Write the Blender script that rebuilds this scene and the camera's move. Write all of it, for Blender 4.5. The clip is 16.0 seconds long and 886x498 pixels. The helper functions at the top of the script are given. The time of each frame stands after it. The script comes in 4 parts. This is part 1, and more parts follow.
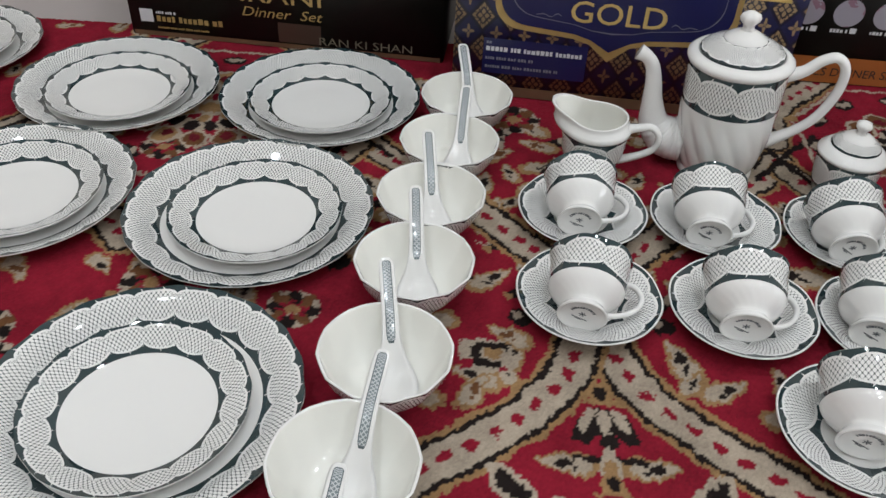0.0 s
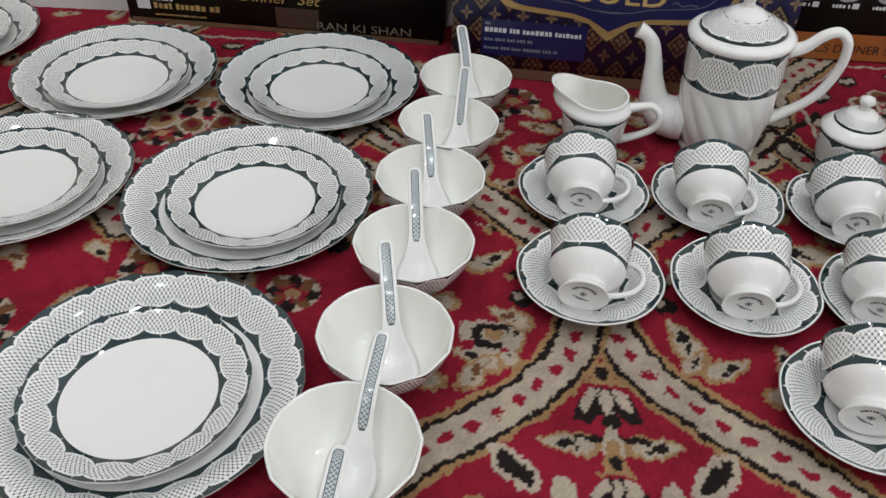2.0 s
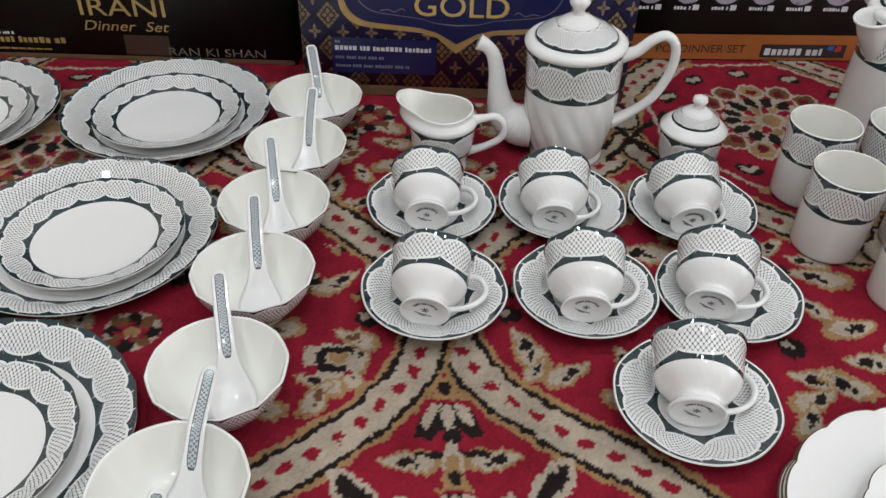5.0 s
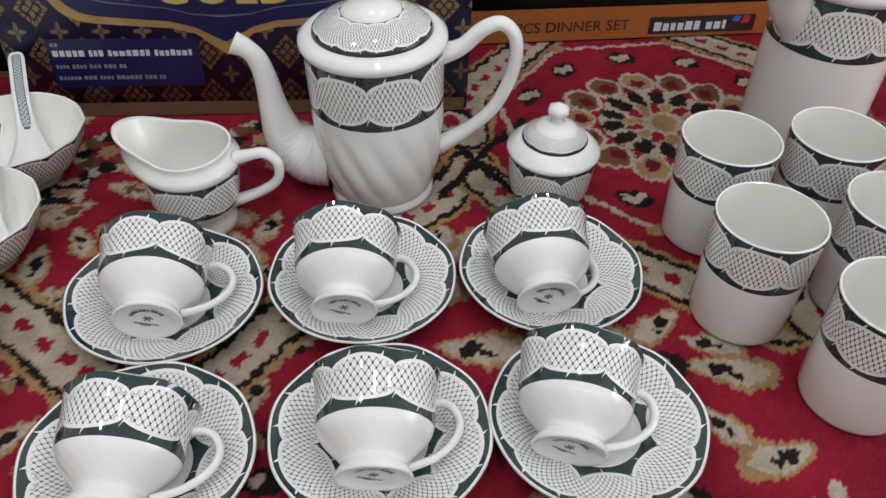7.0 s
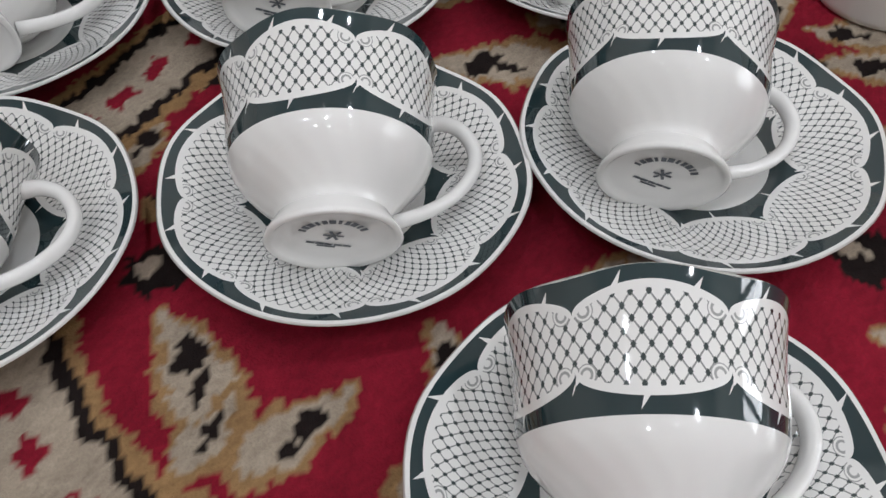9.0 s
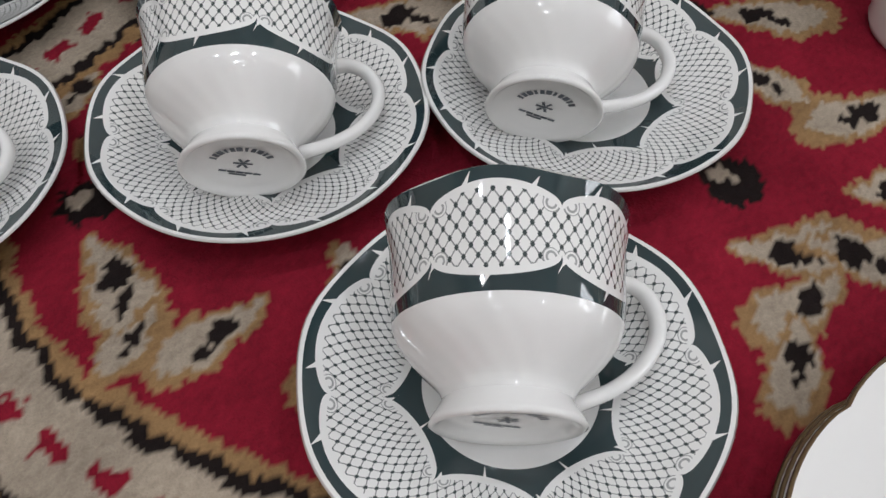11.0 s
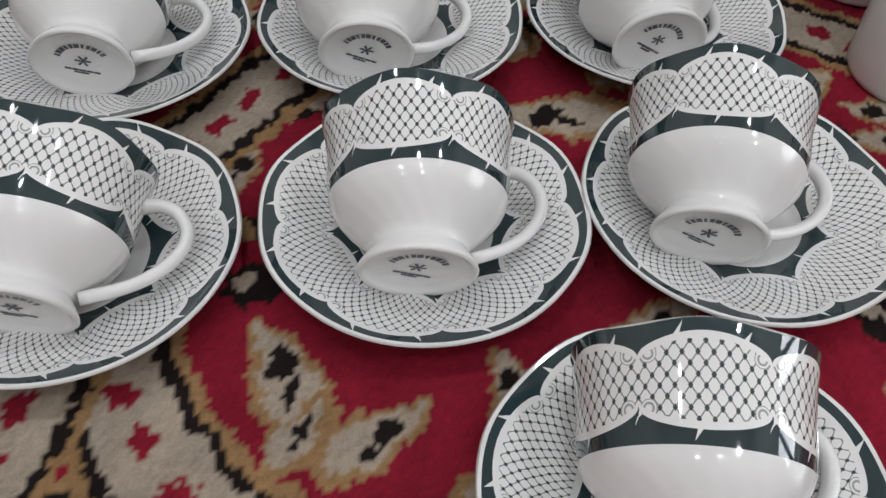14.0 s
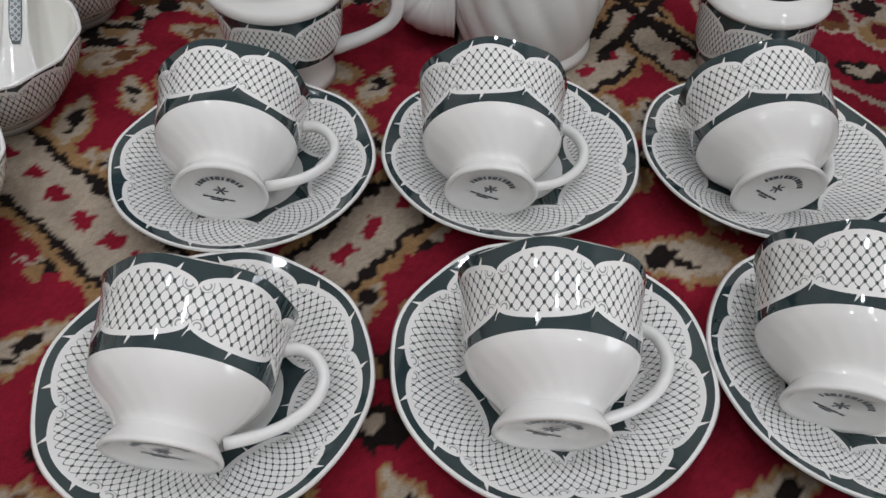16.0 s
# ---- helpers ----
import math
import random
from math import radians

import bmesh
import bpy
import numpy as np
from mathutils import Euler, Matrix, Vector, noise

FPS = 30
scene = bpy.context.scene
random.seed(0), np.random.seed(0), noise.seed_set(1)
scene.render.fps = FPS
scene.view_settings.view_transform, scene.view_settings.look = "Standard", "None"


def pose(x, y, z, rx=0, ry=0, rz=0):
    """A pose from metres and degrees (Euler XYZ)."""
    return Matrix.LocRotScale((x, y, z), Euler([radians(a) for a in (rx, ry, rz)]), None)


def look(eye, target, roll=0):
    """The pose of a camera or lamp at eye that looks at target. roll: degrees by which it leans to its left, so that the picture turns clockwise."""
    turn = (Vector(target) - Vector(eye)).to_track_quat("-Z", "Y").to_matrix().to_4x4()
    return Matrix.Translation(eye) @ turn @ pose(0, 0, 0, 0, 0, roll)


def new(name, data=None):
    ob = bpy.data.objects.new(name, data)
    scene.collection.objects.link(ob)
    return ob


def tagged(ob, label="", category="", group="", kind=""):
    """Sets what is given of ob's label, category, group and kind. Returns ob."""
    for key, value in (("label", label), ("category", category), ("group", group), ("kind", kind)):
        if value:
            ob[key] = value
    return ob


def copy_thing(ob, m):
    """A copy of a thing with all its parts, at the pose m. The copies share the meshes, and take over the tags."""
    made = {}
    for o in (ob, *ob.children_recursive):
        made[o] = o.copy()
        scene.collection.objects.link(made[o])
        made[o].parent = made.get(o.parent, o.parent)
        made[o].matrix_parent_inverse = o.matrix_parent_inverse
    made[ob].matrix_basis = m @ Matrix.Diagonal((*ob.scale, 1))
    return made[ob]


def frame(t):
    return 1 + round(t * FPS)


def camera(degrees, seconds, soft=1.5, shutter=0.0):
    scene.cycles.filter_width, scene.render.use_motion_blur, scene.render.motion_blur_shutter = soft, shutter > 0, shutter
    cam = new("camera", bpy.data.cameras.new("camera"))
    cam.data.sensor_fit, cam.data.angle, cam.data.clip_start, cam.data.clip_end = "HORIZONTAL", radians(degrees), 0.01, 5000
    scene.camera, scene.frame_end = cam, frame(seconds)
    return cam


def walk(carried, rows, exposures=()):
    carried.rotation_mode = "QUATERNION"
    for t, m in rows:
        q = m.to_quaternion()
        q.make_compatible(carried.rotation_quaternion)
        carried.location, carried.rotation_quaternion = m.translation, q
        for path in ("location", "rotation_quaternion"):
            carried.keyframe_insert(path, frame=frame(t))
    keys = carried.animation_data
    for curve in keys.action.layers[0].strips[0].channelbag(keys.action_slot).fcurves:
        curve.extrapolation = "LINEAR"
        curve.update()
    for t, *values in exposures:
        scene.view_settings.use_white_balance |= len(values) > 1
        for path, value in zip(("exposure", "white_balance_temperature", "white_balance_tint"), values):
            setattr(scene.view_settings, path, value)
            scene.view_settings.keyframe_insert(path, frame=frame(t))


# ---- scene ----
cam = camera(56.7, 16.0)
PATH = [
    (0, (-0.003, -0.034, 0.555), (-0.027, 1.511, -0.714), 3.2),
    (0.5, (0.001, -0.031, 0.549), (-0.023, 1.51, -0.725), 3.0),
    (1, (0.001, -0.033, 0.55), (-0.026, 1.501, -0.732), 2.7),
    (1.5, (-0.001, -0.033, 0.549), (-0.031, 1.493, -0.743), 2.4),
    (2, (0.003, -0.034, 0.548), (-0.033, 1.492, -0.745), 2.1),
    (2.5, (0.001, -0.032, 0.553), (-0.039, 1.496, -0.737), 2.0),
    (3, (0.002, -0.033, 0.558), (-0.042, 1.498, -0.728), 1.9),
    (3.5, (0.005, -0.031, 0.556), (-0.043, 1.501, -0.729), 1.5),
    (4, (0.006, -0.032, 0.553), (-0.032, 1.502, -0.73), 1.3),
    (4.5, (0.024, -0.029, 0.556), (0.04, 1.507, -0.725), 1.3),
    (5, (0.087, -0.026, 0.56), (0.223, 1.509, -0.716), 2.1),
    (5.2, (0.129, -0.02, 0.557), (0.314, 1.511, -0.717), 2.3),
    (7.3, (0.257, 0.28, 0.436), (0.549, 1.714, -0.927), 2.3),
    (7.5, (0.259, 0.289, 0.424), (0.547, 1.706, -0.957), 1.9),
    (8, (0.267, 0.291, 0.374), (0.538, 1.682, -1.038), 0.4),
    (8.5, (0.272, 0.334, 0.278), (0.545, 1.63, -1.22), 0.1),
    (9, (0.273, 0.338, 0.248), (0.523, 1.555, -1.319), -1.1),
    (9.5, (0.291, 0.3, 0.261), (0.545, 1.488, -1.328), -1.7),
    (10, (0.295, 0.294, 0.262), (0.56, 1.473, -1.331), -1.4),
    (12.5, (0.298, 0.3, 0.252), (0.577, 1.482, -1.337), 0.7),
    (13, (0.285, 0.307, 0.259), (0.556, 1.498, -1.324), 1.5),
    (13.5, (0.261, 0.318, 0.267), (0.518, 1.534, -1.299), 2.2),
    (14, (0.244, 0.325, 0.282), (0.486, 1.576, -1.26), 2.5),
    (14.5, (0.233, 0.34, 0.297), (0.452, 1.624, -1.22), 2.3),
    (15, (0.226, 0.344, 0.297), (0.421, 1.644, -1.21), 2.0),
    (15.5, (0.214, 0.35, 0.303), (0.395, 1.665, -1.193), 2.0),
    (16, (0.208, 0.359, 0.317), (0.362, 1.704, -1.155), 1.9),
]
EXPOSURE = [(0, 0.06, 6500, 11), (5, 0.10, 6500, 12), (7.5, 0.14, 6500, 13), (8.5, 0.09, 6500, 13), (9.0, -0.07, 6500, 14), (10, -0.13, 6500, 14), (12.5, -0.13, 6500, 14), (16, -0.12, 6500, 14)]
walk(cam, [(t, look(eye, target, roll)) for t, eye, target, roll in PATH], EXPOSURE)

# ---- world and lamps ----
world = bpy.data.worlds.new("room_air")
world.use_nodes = True
world.node_tree.nodes["Background"].inputs[0].default_value = (0.85, 0.93, 1.0, 1)
world.node_tree.nodes["Background"].inputs[1].default_value = 0.05
scene.world = world
LAMP_WATTS = 6.65
DAYLIGHT = 6.0


# ---- material tools ----
class Ex:
    """A shader value with arithmetic."""

    def __init__(self, tree, sock):
        self.tree, self.sock = tree, sock

    def op(self, kind, *others):
        n = self.tree.nodes.new("ShaderNodeMath")
        n.operation = kind
        for i, v in enumerate((self, *others)):
            if isinstance(v, Ex):
                self.tree.links.new(v.sock, n.inputs[i])
            else:
                n.inputs[i].default_value = v
        return Ex(self.tree, n.outputs[0])

    def __add__(self, o): return self.op("ADD", o)
    def __sub__(self, o): return self.op("SUBTRACT", o)
    def __mul__(self, o): return self.op("MULTIPLY", o)
    def __neg__(self): return self.op("MULTIPLY", -1.0)
    def lt(self, o): return self.op("LESS_THAN", o)
    def gt(self, o): return self.op("GREATER_THAN", o)
    def abs(self): return self.op("ABSOLUTE")
    def frac(self): return self.op("FRACT")
    def pow(self, o): return self.op("POWER", o)
    def sin(self): return self.op("SINE")
    def max(self, o): return self.op("MAXIMUM", o)
    def min(self, o): return self.op("MINIMUM", o)
    def near(self, o, w): return (self - o).abs().lt(w)


def material(name, colour=(0.8, 0.8, 0.8), rough=0.5, metal=0.0, spec=0.5, coat=0.0):
    m = bpy.data.materials.new(name)
    m.use_nodes = True
    b = m.node_tree.nodes["Principled BSDF"]
    b.inputs["Base Color"].default_value = (*colour, 1)
    b.inputs["Roughness"].default_value = rough
    b.inputs["Metallic"].default_value = metal
    b.inputs["Specular IOR Level"].default_value = spec
    b.inputs["Coat Weight"].default_value = coat
    b.inputs["Coat Roughness"].default_value = 0.04
    return m, m.node_tree, b


def mix(tree, fac, a, b):
    """a where fac is 0, b where it is 1; colours or sockets."""
    n = tree.nodes.new("ShaderNodeMix")
    n.data_type = "RGBA"
    for sock, v in ((n.inputs[0], fac), (n.inputs[6], a), (n.inputs[7], b)):
        if isinstance(v, Ex):
            tree.links.new(v.sock, sock)
        elif isinstance(v, bpy.types.NodeSocket):
            tree.links.new(v, sock)
        else:
            sock.default_value = (*v, 1) if isinstance(v, tuple) else v
    return n.outputs[2]


def coords(tree, kind="Object"):
    n = tree.nodes.new("ShaderNodeTexCoord")
    s = tree.nodes.new("ShaderNodeSeparateXYZ")
    tree.links.new(n.outputs[kind], s.inputs[0])
    return [Ex(tree, o) for o in s.outputs]


def grain(tree, scale, detail=4.0, kind="Object"):
    n = tree.nodes.new("ShaderNodeTexNoise")
    n.inputs["Scale"].default_value, n.inputs["Detail"].default_value = scale, detail
    c = tree.nodes.new("ShaderNodeTexCoord")
    tree.links.new(c.outputs[kind], n.inputs["Vector"])
    return Ex(tree, n.outputs[0])


def relief(tree, bsdf, height, strength, distance=0.001):
    n = tree.nodes.new("ShaderNodeBump")
    n.inputs["Strength"].default_value, n.inputs["Distance"].default_value = strength, distance
    tree.links.new(height.sock, n.inputs["Height"])
    tree.links.new(n.outputs[0], bsdf.inputs["Normal"])


# ---- materials ----
WHITE = (0.775, 0.765, 0.745)
GREEN = (0.0145, 0.028, 0.031)


def glazed(name, colour=WHITE):
    m, t, b = material(name, colour, 0.09, 0, 0.5, 0.35)
    n = grain(t, 9.0, 2.0)
    t.links.new(mix(t, n * 0.5, colour, tuple(c * 0.93 for c in colour)), b.inputs["Base Color"])
    relief(t, b, grain(t, 45.0, 1.0), 0.06, 0.001)
    return m


def lattice_band(name, cells, rows, top, low, swell_in, swell_out=0.15, squat=0.9, line=0.055, dot=0.165, ink=(0.05, 0.065, 0.065)):
    """Printed border: green edges, scalloped windows filled with a dotted net. u counts the scallops, v runs over the border."""
    m, t, b = material(name, WHITE, 0.055, 0, 0.5, 0.6)
    b.inputs["Coat Roughness"].default_value = 0.03
    relief(t, b, grain(t, 160.0, 2.0), 0.10, 0.0006)
    u, v, _ = coords(t, "UV")
    lobe = (u * math.pi).sin().abs().pow(0.42)
    up = lobe * -swell_out + top
    dn = lobe * swell_in + (1 - low)
    inside = v.gt(up) * v.lt(dn)
    p, q = u * cells, v * rows
    a = ((p + q).frac() - 0.5).abs()
    c = ((p - q).frac() - 0.5).abs()
    net = a.lt(line).max(c.lt(line))
    dots = a.lt(dot) * c.lt(dot)
    rim_line = v.near(up, 0.030).max(v.near(dn, 0.030))
    lean = (v - 0.5) * 0.9
    tick_u = ((u * 2.0 + 0.25 + lean).frac() - 0.5).abs()
    reach = (up - v).max(v - dn)
    thorn = reach.gt(0.0) * reach.lt(0.12) * tick_u.lt((reach * -0.42 + 0.052))
    side = ((u + 0.5).frac() - 0.5).abs() - 0.082
    curl_up = (side * side + ((v - (top - 0.60 * swell_out + 0.055)) * squat).pow(2.0)).pow(0.5)
    curl_dn = (side * side + ((v - (1 - low + 0.60 * swell_in - 0.055)) * squat).pow(2.0)).pow(0.5)
    curl = curl_up.min(curl_dn)
    col = mix(t, net, WHITE, tuple(0.28 * w + 0.72 * k for w, k in zip(WHITE, ink)))
    col = mix(t, dots, col, ink)
    shade = grain(t, 30.0, 3.0)
    col = mix(t, curl.lt(0.062), col, WHITE)
    col = mix(t, curl.near(0.037, 0.009).max(curl.near(0.064, 0.004)), col, tuple(0.4 * w + 0.6 * k for w, k in zip(WHITE, ink)))
    col = mix(t, inside, mix(t, shade, GREEN, tuple(g * 1.8 for g in GREEN)), col)
    col = mix(t, rim_line.max(thorn), col, WHITE)
    t.links.new(col, b.inputs["Base Color"])
    return m


def knit_strip(name):
    m, t, b = material(name, (0.3, 0.32, 0.33), 0.18, 0, 0.5, 0.3)
    u, v, _ = coords(t, "UV")
    a = ((u * 26.0 + v * 2.0).frac() - 0.5).abs()
    c = ((u * 26.0 - v * 2.0).frac() - 0.5).abs()
    net = a.lt(0.14).max(c.lt(0.14))
    col = mix(t, net, (0.17, 0.20, 0.21), (0.50, 0.52, 0.53))
    edge = ((v - 0.5).abs().gt(0.40)).max((u - 0.5).abs().gt(0.475))
    t.links.new(mix(t, edge, col, (0.09, 0.115, 0.12)), b.inputs["Base Color"])
    return m


porcelain = glazed("white_porcelain")
inner_glaze = glazed("cream_glaze", (0.83, 0.82, 0.765))
cup_band = lattice_band("cup_border", 9.0, 5.6, 0.32, 0.35, 0.20, 0.19, 0.85, 0.065, 0.18)
saucer_band = lattice_band("saucer_border", 11.0, 7.4, 0.25, 0.38, 0.25, 0.14, 1.05, 0.06, 0.17)
plate_band = lattice_band("plate_border", 9.0, 6.0, 0.265, 0.36, 0.24, 0.165, 1.04, 0.075, 0.19)
small_band = lattice_band("side_plate_border", 8.0, 5.6, 0.275, 0.39, 0.24, 0.165, 0.94, 0.075, 0.19)
mug_band = lattice_band("tumbler_border", 11.0, 6.0, 0.34, 0.34, 0.22, 0.23, 0.9, 0.07, 0.19)
bowl_band = lattice_band("bowl_border", 8.0, 5.0, 0.16, 0.12, 0.08, 0.10, 0.9, 0.09, 0.19)
strip_mat = knit_strip("spoon_inlay")
green_line, _, _ = material("green_rim", GREEN, 0.2, 0, 0.5, 0.3)
stamp_ink, _, _ = material("stamp_ink", (0.085, 0.095, 0.11), 0.4)
# grey that stands in for the shade inside the spout's mouth
mouth_shade, _, _ = material("shaded_hollow", (0.30, 0.29, 0.27), 0.8)
brown_line, _, _ = material("brown_gold_rim", (0.12, 0.075, 0.035), 0.3, 0.5)


# ---- mesh tools ----
def mesh_object(name, bm, mats, parent=None, label="", smooth=True):
    me = bpy.data.meshes.new(name)
    bm.to_mesh(me)
    bm.free()
    for m in mats if isinstance(mats, (list, tuple)) else [mats]:
        me.materials.append(m)
    if smooth:
        me.shade_smooth()
    ob = new(name, me)
    if parent:
        ob.parent = parent
    if label:
        tagged(ob, label)
    return ob


def part(name, bm, mat, parent, label="", smooth=True):
    return mesh_object(name, bm, mat, parent, label, smooth)


def thing(name, m, label, category, group=""):
    ob = new(name)
    ob.empty_display_size = 0.02
    ob.matrix_basis = m
    return tagged(ob, label, category, group)


def lathe(profile, segs=96, wave=None, lobes=1.0, vrange=None):
    """Surface of revolution through (r, z); wave(angle, i, r, z) gives the moved r and z. UV: u counts lobes, v runs over vrange along the profile."""
    bm = bmesh.new()
    uv = bm.loops.layers.uv.new("UVMap")
    rings = []
    n = len(profile)
    lens = [0.0]
    for (r0, z0), (r1, z1) in zip(profile, profile[1:]):
        lens.append(lens[-1] + math.hypot(r1 - r0, z1 - z0))
    v0, v1 = vrange or (0.0, 1.0)
    vs = [v0 + (v1 - v0) * s / lens[-1] for s in lens]
    for i, (r, z) in enumerate(profile):
        if r < 1e-6:
            rings.append([bm.verts.new((0, 0, z))])
            continue
        ring = []
        for k in range(segs):
            a = 2 * math.pi * k / segs
            rr, zz = wave(a, i, r, z) if wave else (r, z)
            ring.append(bm.verts.new((rr * math.cos(a), rr * math.sin(a), zz)))
        rings.append(ring)
    for i in range(n - 1):
        A, B = rings[i], rings[i + 1]
        for k in range(segs):
            k2 = (k + 1) % segs
            vv = [(A[k % len(A)], k, vs[i])]
            if len(A) > 1:
                vv.append((A[k2], k + 1, vs[i]))
            if len(B) > 1:
                vv += [(B[k2], k + 1, vs[i + 1]), (B[k], k, vs[i + 1])]
            else:
                vv.append((B[0], k + 0.5, vs[i + 1]))
            f = bm.faces.new([q[0] for q in vv])
            for loop, q in zip(f.loops, vv):
                loop[uv].uv = (q[1] / segs * lobes, q[2])
    return bm


def smooth_line(points, n):
    """Catmull-Rom through the points."""
    P = [Vector(p) for p in points]
    P = [P[0] * 2 - P[1]] + P + [P[-1] * 2 - P[-2]]
    out = []
    spans = len(P) - 3
    for k in range(n):
        s = k / (n - 1) * spans
        i = min(int(s), spans - 1)
        t = s - i
        a, b, c, d = P[i:i + 4]
        out.append(0.5 * ((2 * b) + (c - a) * t + (2 * a - 5 * b + 4 * c - d) * t * t + (3 * b - a - 3 * c + d) * t ** 3))
    return out


def tube(points, radii, n=28, sides=12, flat=1.0, side=(0, 1, 0), caps=True):
    """Swept tube through points; radii go along with the points; flat squeezes it across `side`."""
    bm = bmesh.new()
    line = smooth_line(points, n)
    rad = smooth_line([(r, 0, 0) for r in radii], n)
    s = Vector(side).normalized()
    rings = []
    for i, p in enumerate(line):
        d = (line[min(i + 1, n - 1)] - line[max(i - 1, 0)]).normalized()
        up = d.cross(s).normalized()
        ss = up.cross(d).normalized()
        r = rad[i].x
        rings.append([bm.verts.new(p + up * (r * math.cos(2 * math.pi * k / sides)) + ss * (r * flat * math.sin(2 * math.pi * k / sides))) for k in range(sides)])
    for A, B in zip(rings, rings[1:]):
        for k in range(sides):
            bm.faces.new((A[k], A[(k + 1) % sides], B[(k + 1) % sides], B[k]))
    if caps:
        bm.faces.new(rings[0][::-1])
        bm.faces.new(rings[-1])
    bmesh.ops.recalc_face_normals(bm, faces=bm.faces)
    return bm


def box_bm(x0, x1, y0, y1, z0, z1, bevel=0.0):
    bm = bmesh.new()
    bmesh.ops.create_cube(bm, size=1.0)
    for v in bm.verts:
        v.co = Vector((x0 + (v.co.x + 0.5) * (x1 - x0), y0 + (v.co.y + 0.5) * (y1 - y0), z0 + (v.co.z + 0.5) * (z1 - z0)))
    if bevel:
        bmesh.ops.bevel(bm, geom=bm.edges[:], offset=bevel, segments=2, affect="EDGES")
    return bm


# ---- tableware ----
def wavy(lobes, amount, lift, r_from, r_to):
    def f(a, i, r, z):
        k = min(max((r - r_from) / (r_to - r_from), 0), 1)
        w = math.cos(lobes * a) * k * k
        return r * (1 + amount * w), z + lift * w
    return f


def plate(name, radius, well, height, band, lobes, label, group, m):
    """A rimmed plate: foot and underside, white well, printed rim."""
    t = thing(name, m, label, "plate", group)
    w = wavy(lobes, 0.006, 0.0006, well * 1.15, radius)
    R, H = radius, height
    under = [(0, 0.0025), (well * 0.62, 0.0025), (well * 0.66, 0.0), (well * 0.71, 0.0), (well * 0.76, 0.003), (well, 0.0040), (R * 0.83, H * 0.42), (R * 0.985, H - 0.003), (R, H - 0.0012), (R * 0.997, H)]
    part("underside", lathe(under, 112, w), porcelain, t)
    top = [(R * 0.997, H), (R * 0.93, H - 0.0022), (R * 0.84, H - 0.0065), (well * 1.07, 0.0088), (well * 1.0, 0.0066)]
    part("printed_rim", lathe(top, 112, w, lobes, (0.0, 1.0)), band, t, "white net and green scallop border")
    part("well", lathe([(well * 1.0, 0.0066), (well * 0.93, 0.0056), (well * 0.6, 0.0052), (0, 0.0052)], 112), porcelain, t)
    return t


def saucer(m, label):
    t = thing("saucer", m, label, "saucer", "saucers under the cups")
    w = wavy(8, -0.007, -0.0006, 0.045, 0.0715)
    under = [(0, 0.0025), (0.020, 0.0025), (0.0215, 0.0), (0.024, 0.0), (0.026, 0.003), (0.045, 0.0075), (0.062, 0.0155), (0.0700, 0.0195), (0.0716, 0.0208), (0.0709, 0.0216)]
    part("underside", lathe(under, 96, w), porcelain, t)
    part("white_edge", lathe([(0.0709, 0.0216), (0.0695, 0.0212)], 96, w), porcelain, t)
    top = [(0.0695, 0.0212), (0.062, 0.0180), (0.050, 0.0122), (0.040, 0.0086), (0.0305, 0.0068)]
    part("printed_rim", lathe(top, 96, w, 8, (0.0, 1.0)), saucer_band, t, "white net and green scallop border")
    part("well", lathe([(0.0305, 0.0068), (0.0272, 0.0060), (0.0245, 0.0052), (0.0, 0.0052)], 96), porcelain, t)
    return t


def stamp(parent, z):
    """Printed maker's mark under a foot: arc of bars, small crest and two lines."""
    bm = bmesh.new()

    def quad(cx, cy, w, h, a):
        cx, cy, w, h = cx * 0.92, cy * 0.92, w * 1.0, h * 1.0
        c, s = math.cos(a), math.sin(a)
        bm.faces.new([bm.verts.new((cx + x * c - y * s, cy + x * s + y * c, z)) for x, y in ((-w, h), (w, h), (w, -h), (-w, -h))])
    for k in range(11):
        a = math.radians(168 - 13 * k)
        quad(0.0125 * math.cos(a), -0.0115 * math.sin(a), 0.00062 + 0.00028 * (k % 3), 0.0014, math.pi / 2 - a)
    for k in range(6):
        a = k * math.pi / 3
        quad(0.0027 * math.cos(a), 0.0027 * math.sin(a), 0.0012, 0.0006, a)
    quad(0.0, 0.0, 0.0011, 0.0011, 0.5)
    for k in range(5):
        quad(-0.0075 + 0.0036 * k, 0.0070 + 0.0003 * k, 0.0015, 0.0007, 0.08)
    quad(-0.001, 0.0095, 0.0034, 0.0006, 0.08)
    return tagged(part("maker_stamp", bm, stamp_ink, parent, "dark printed stamp", False), "", "", "", "stuff")


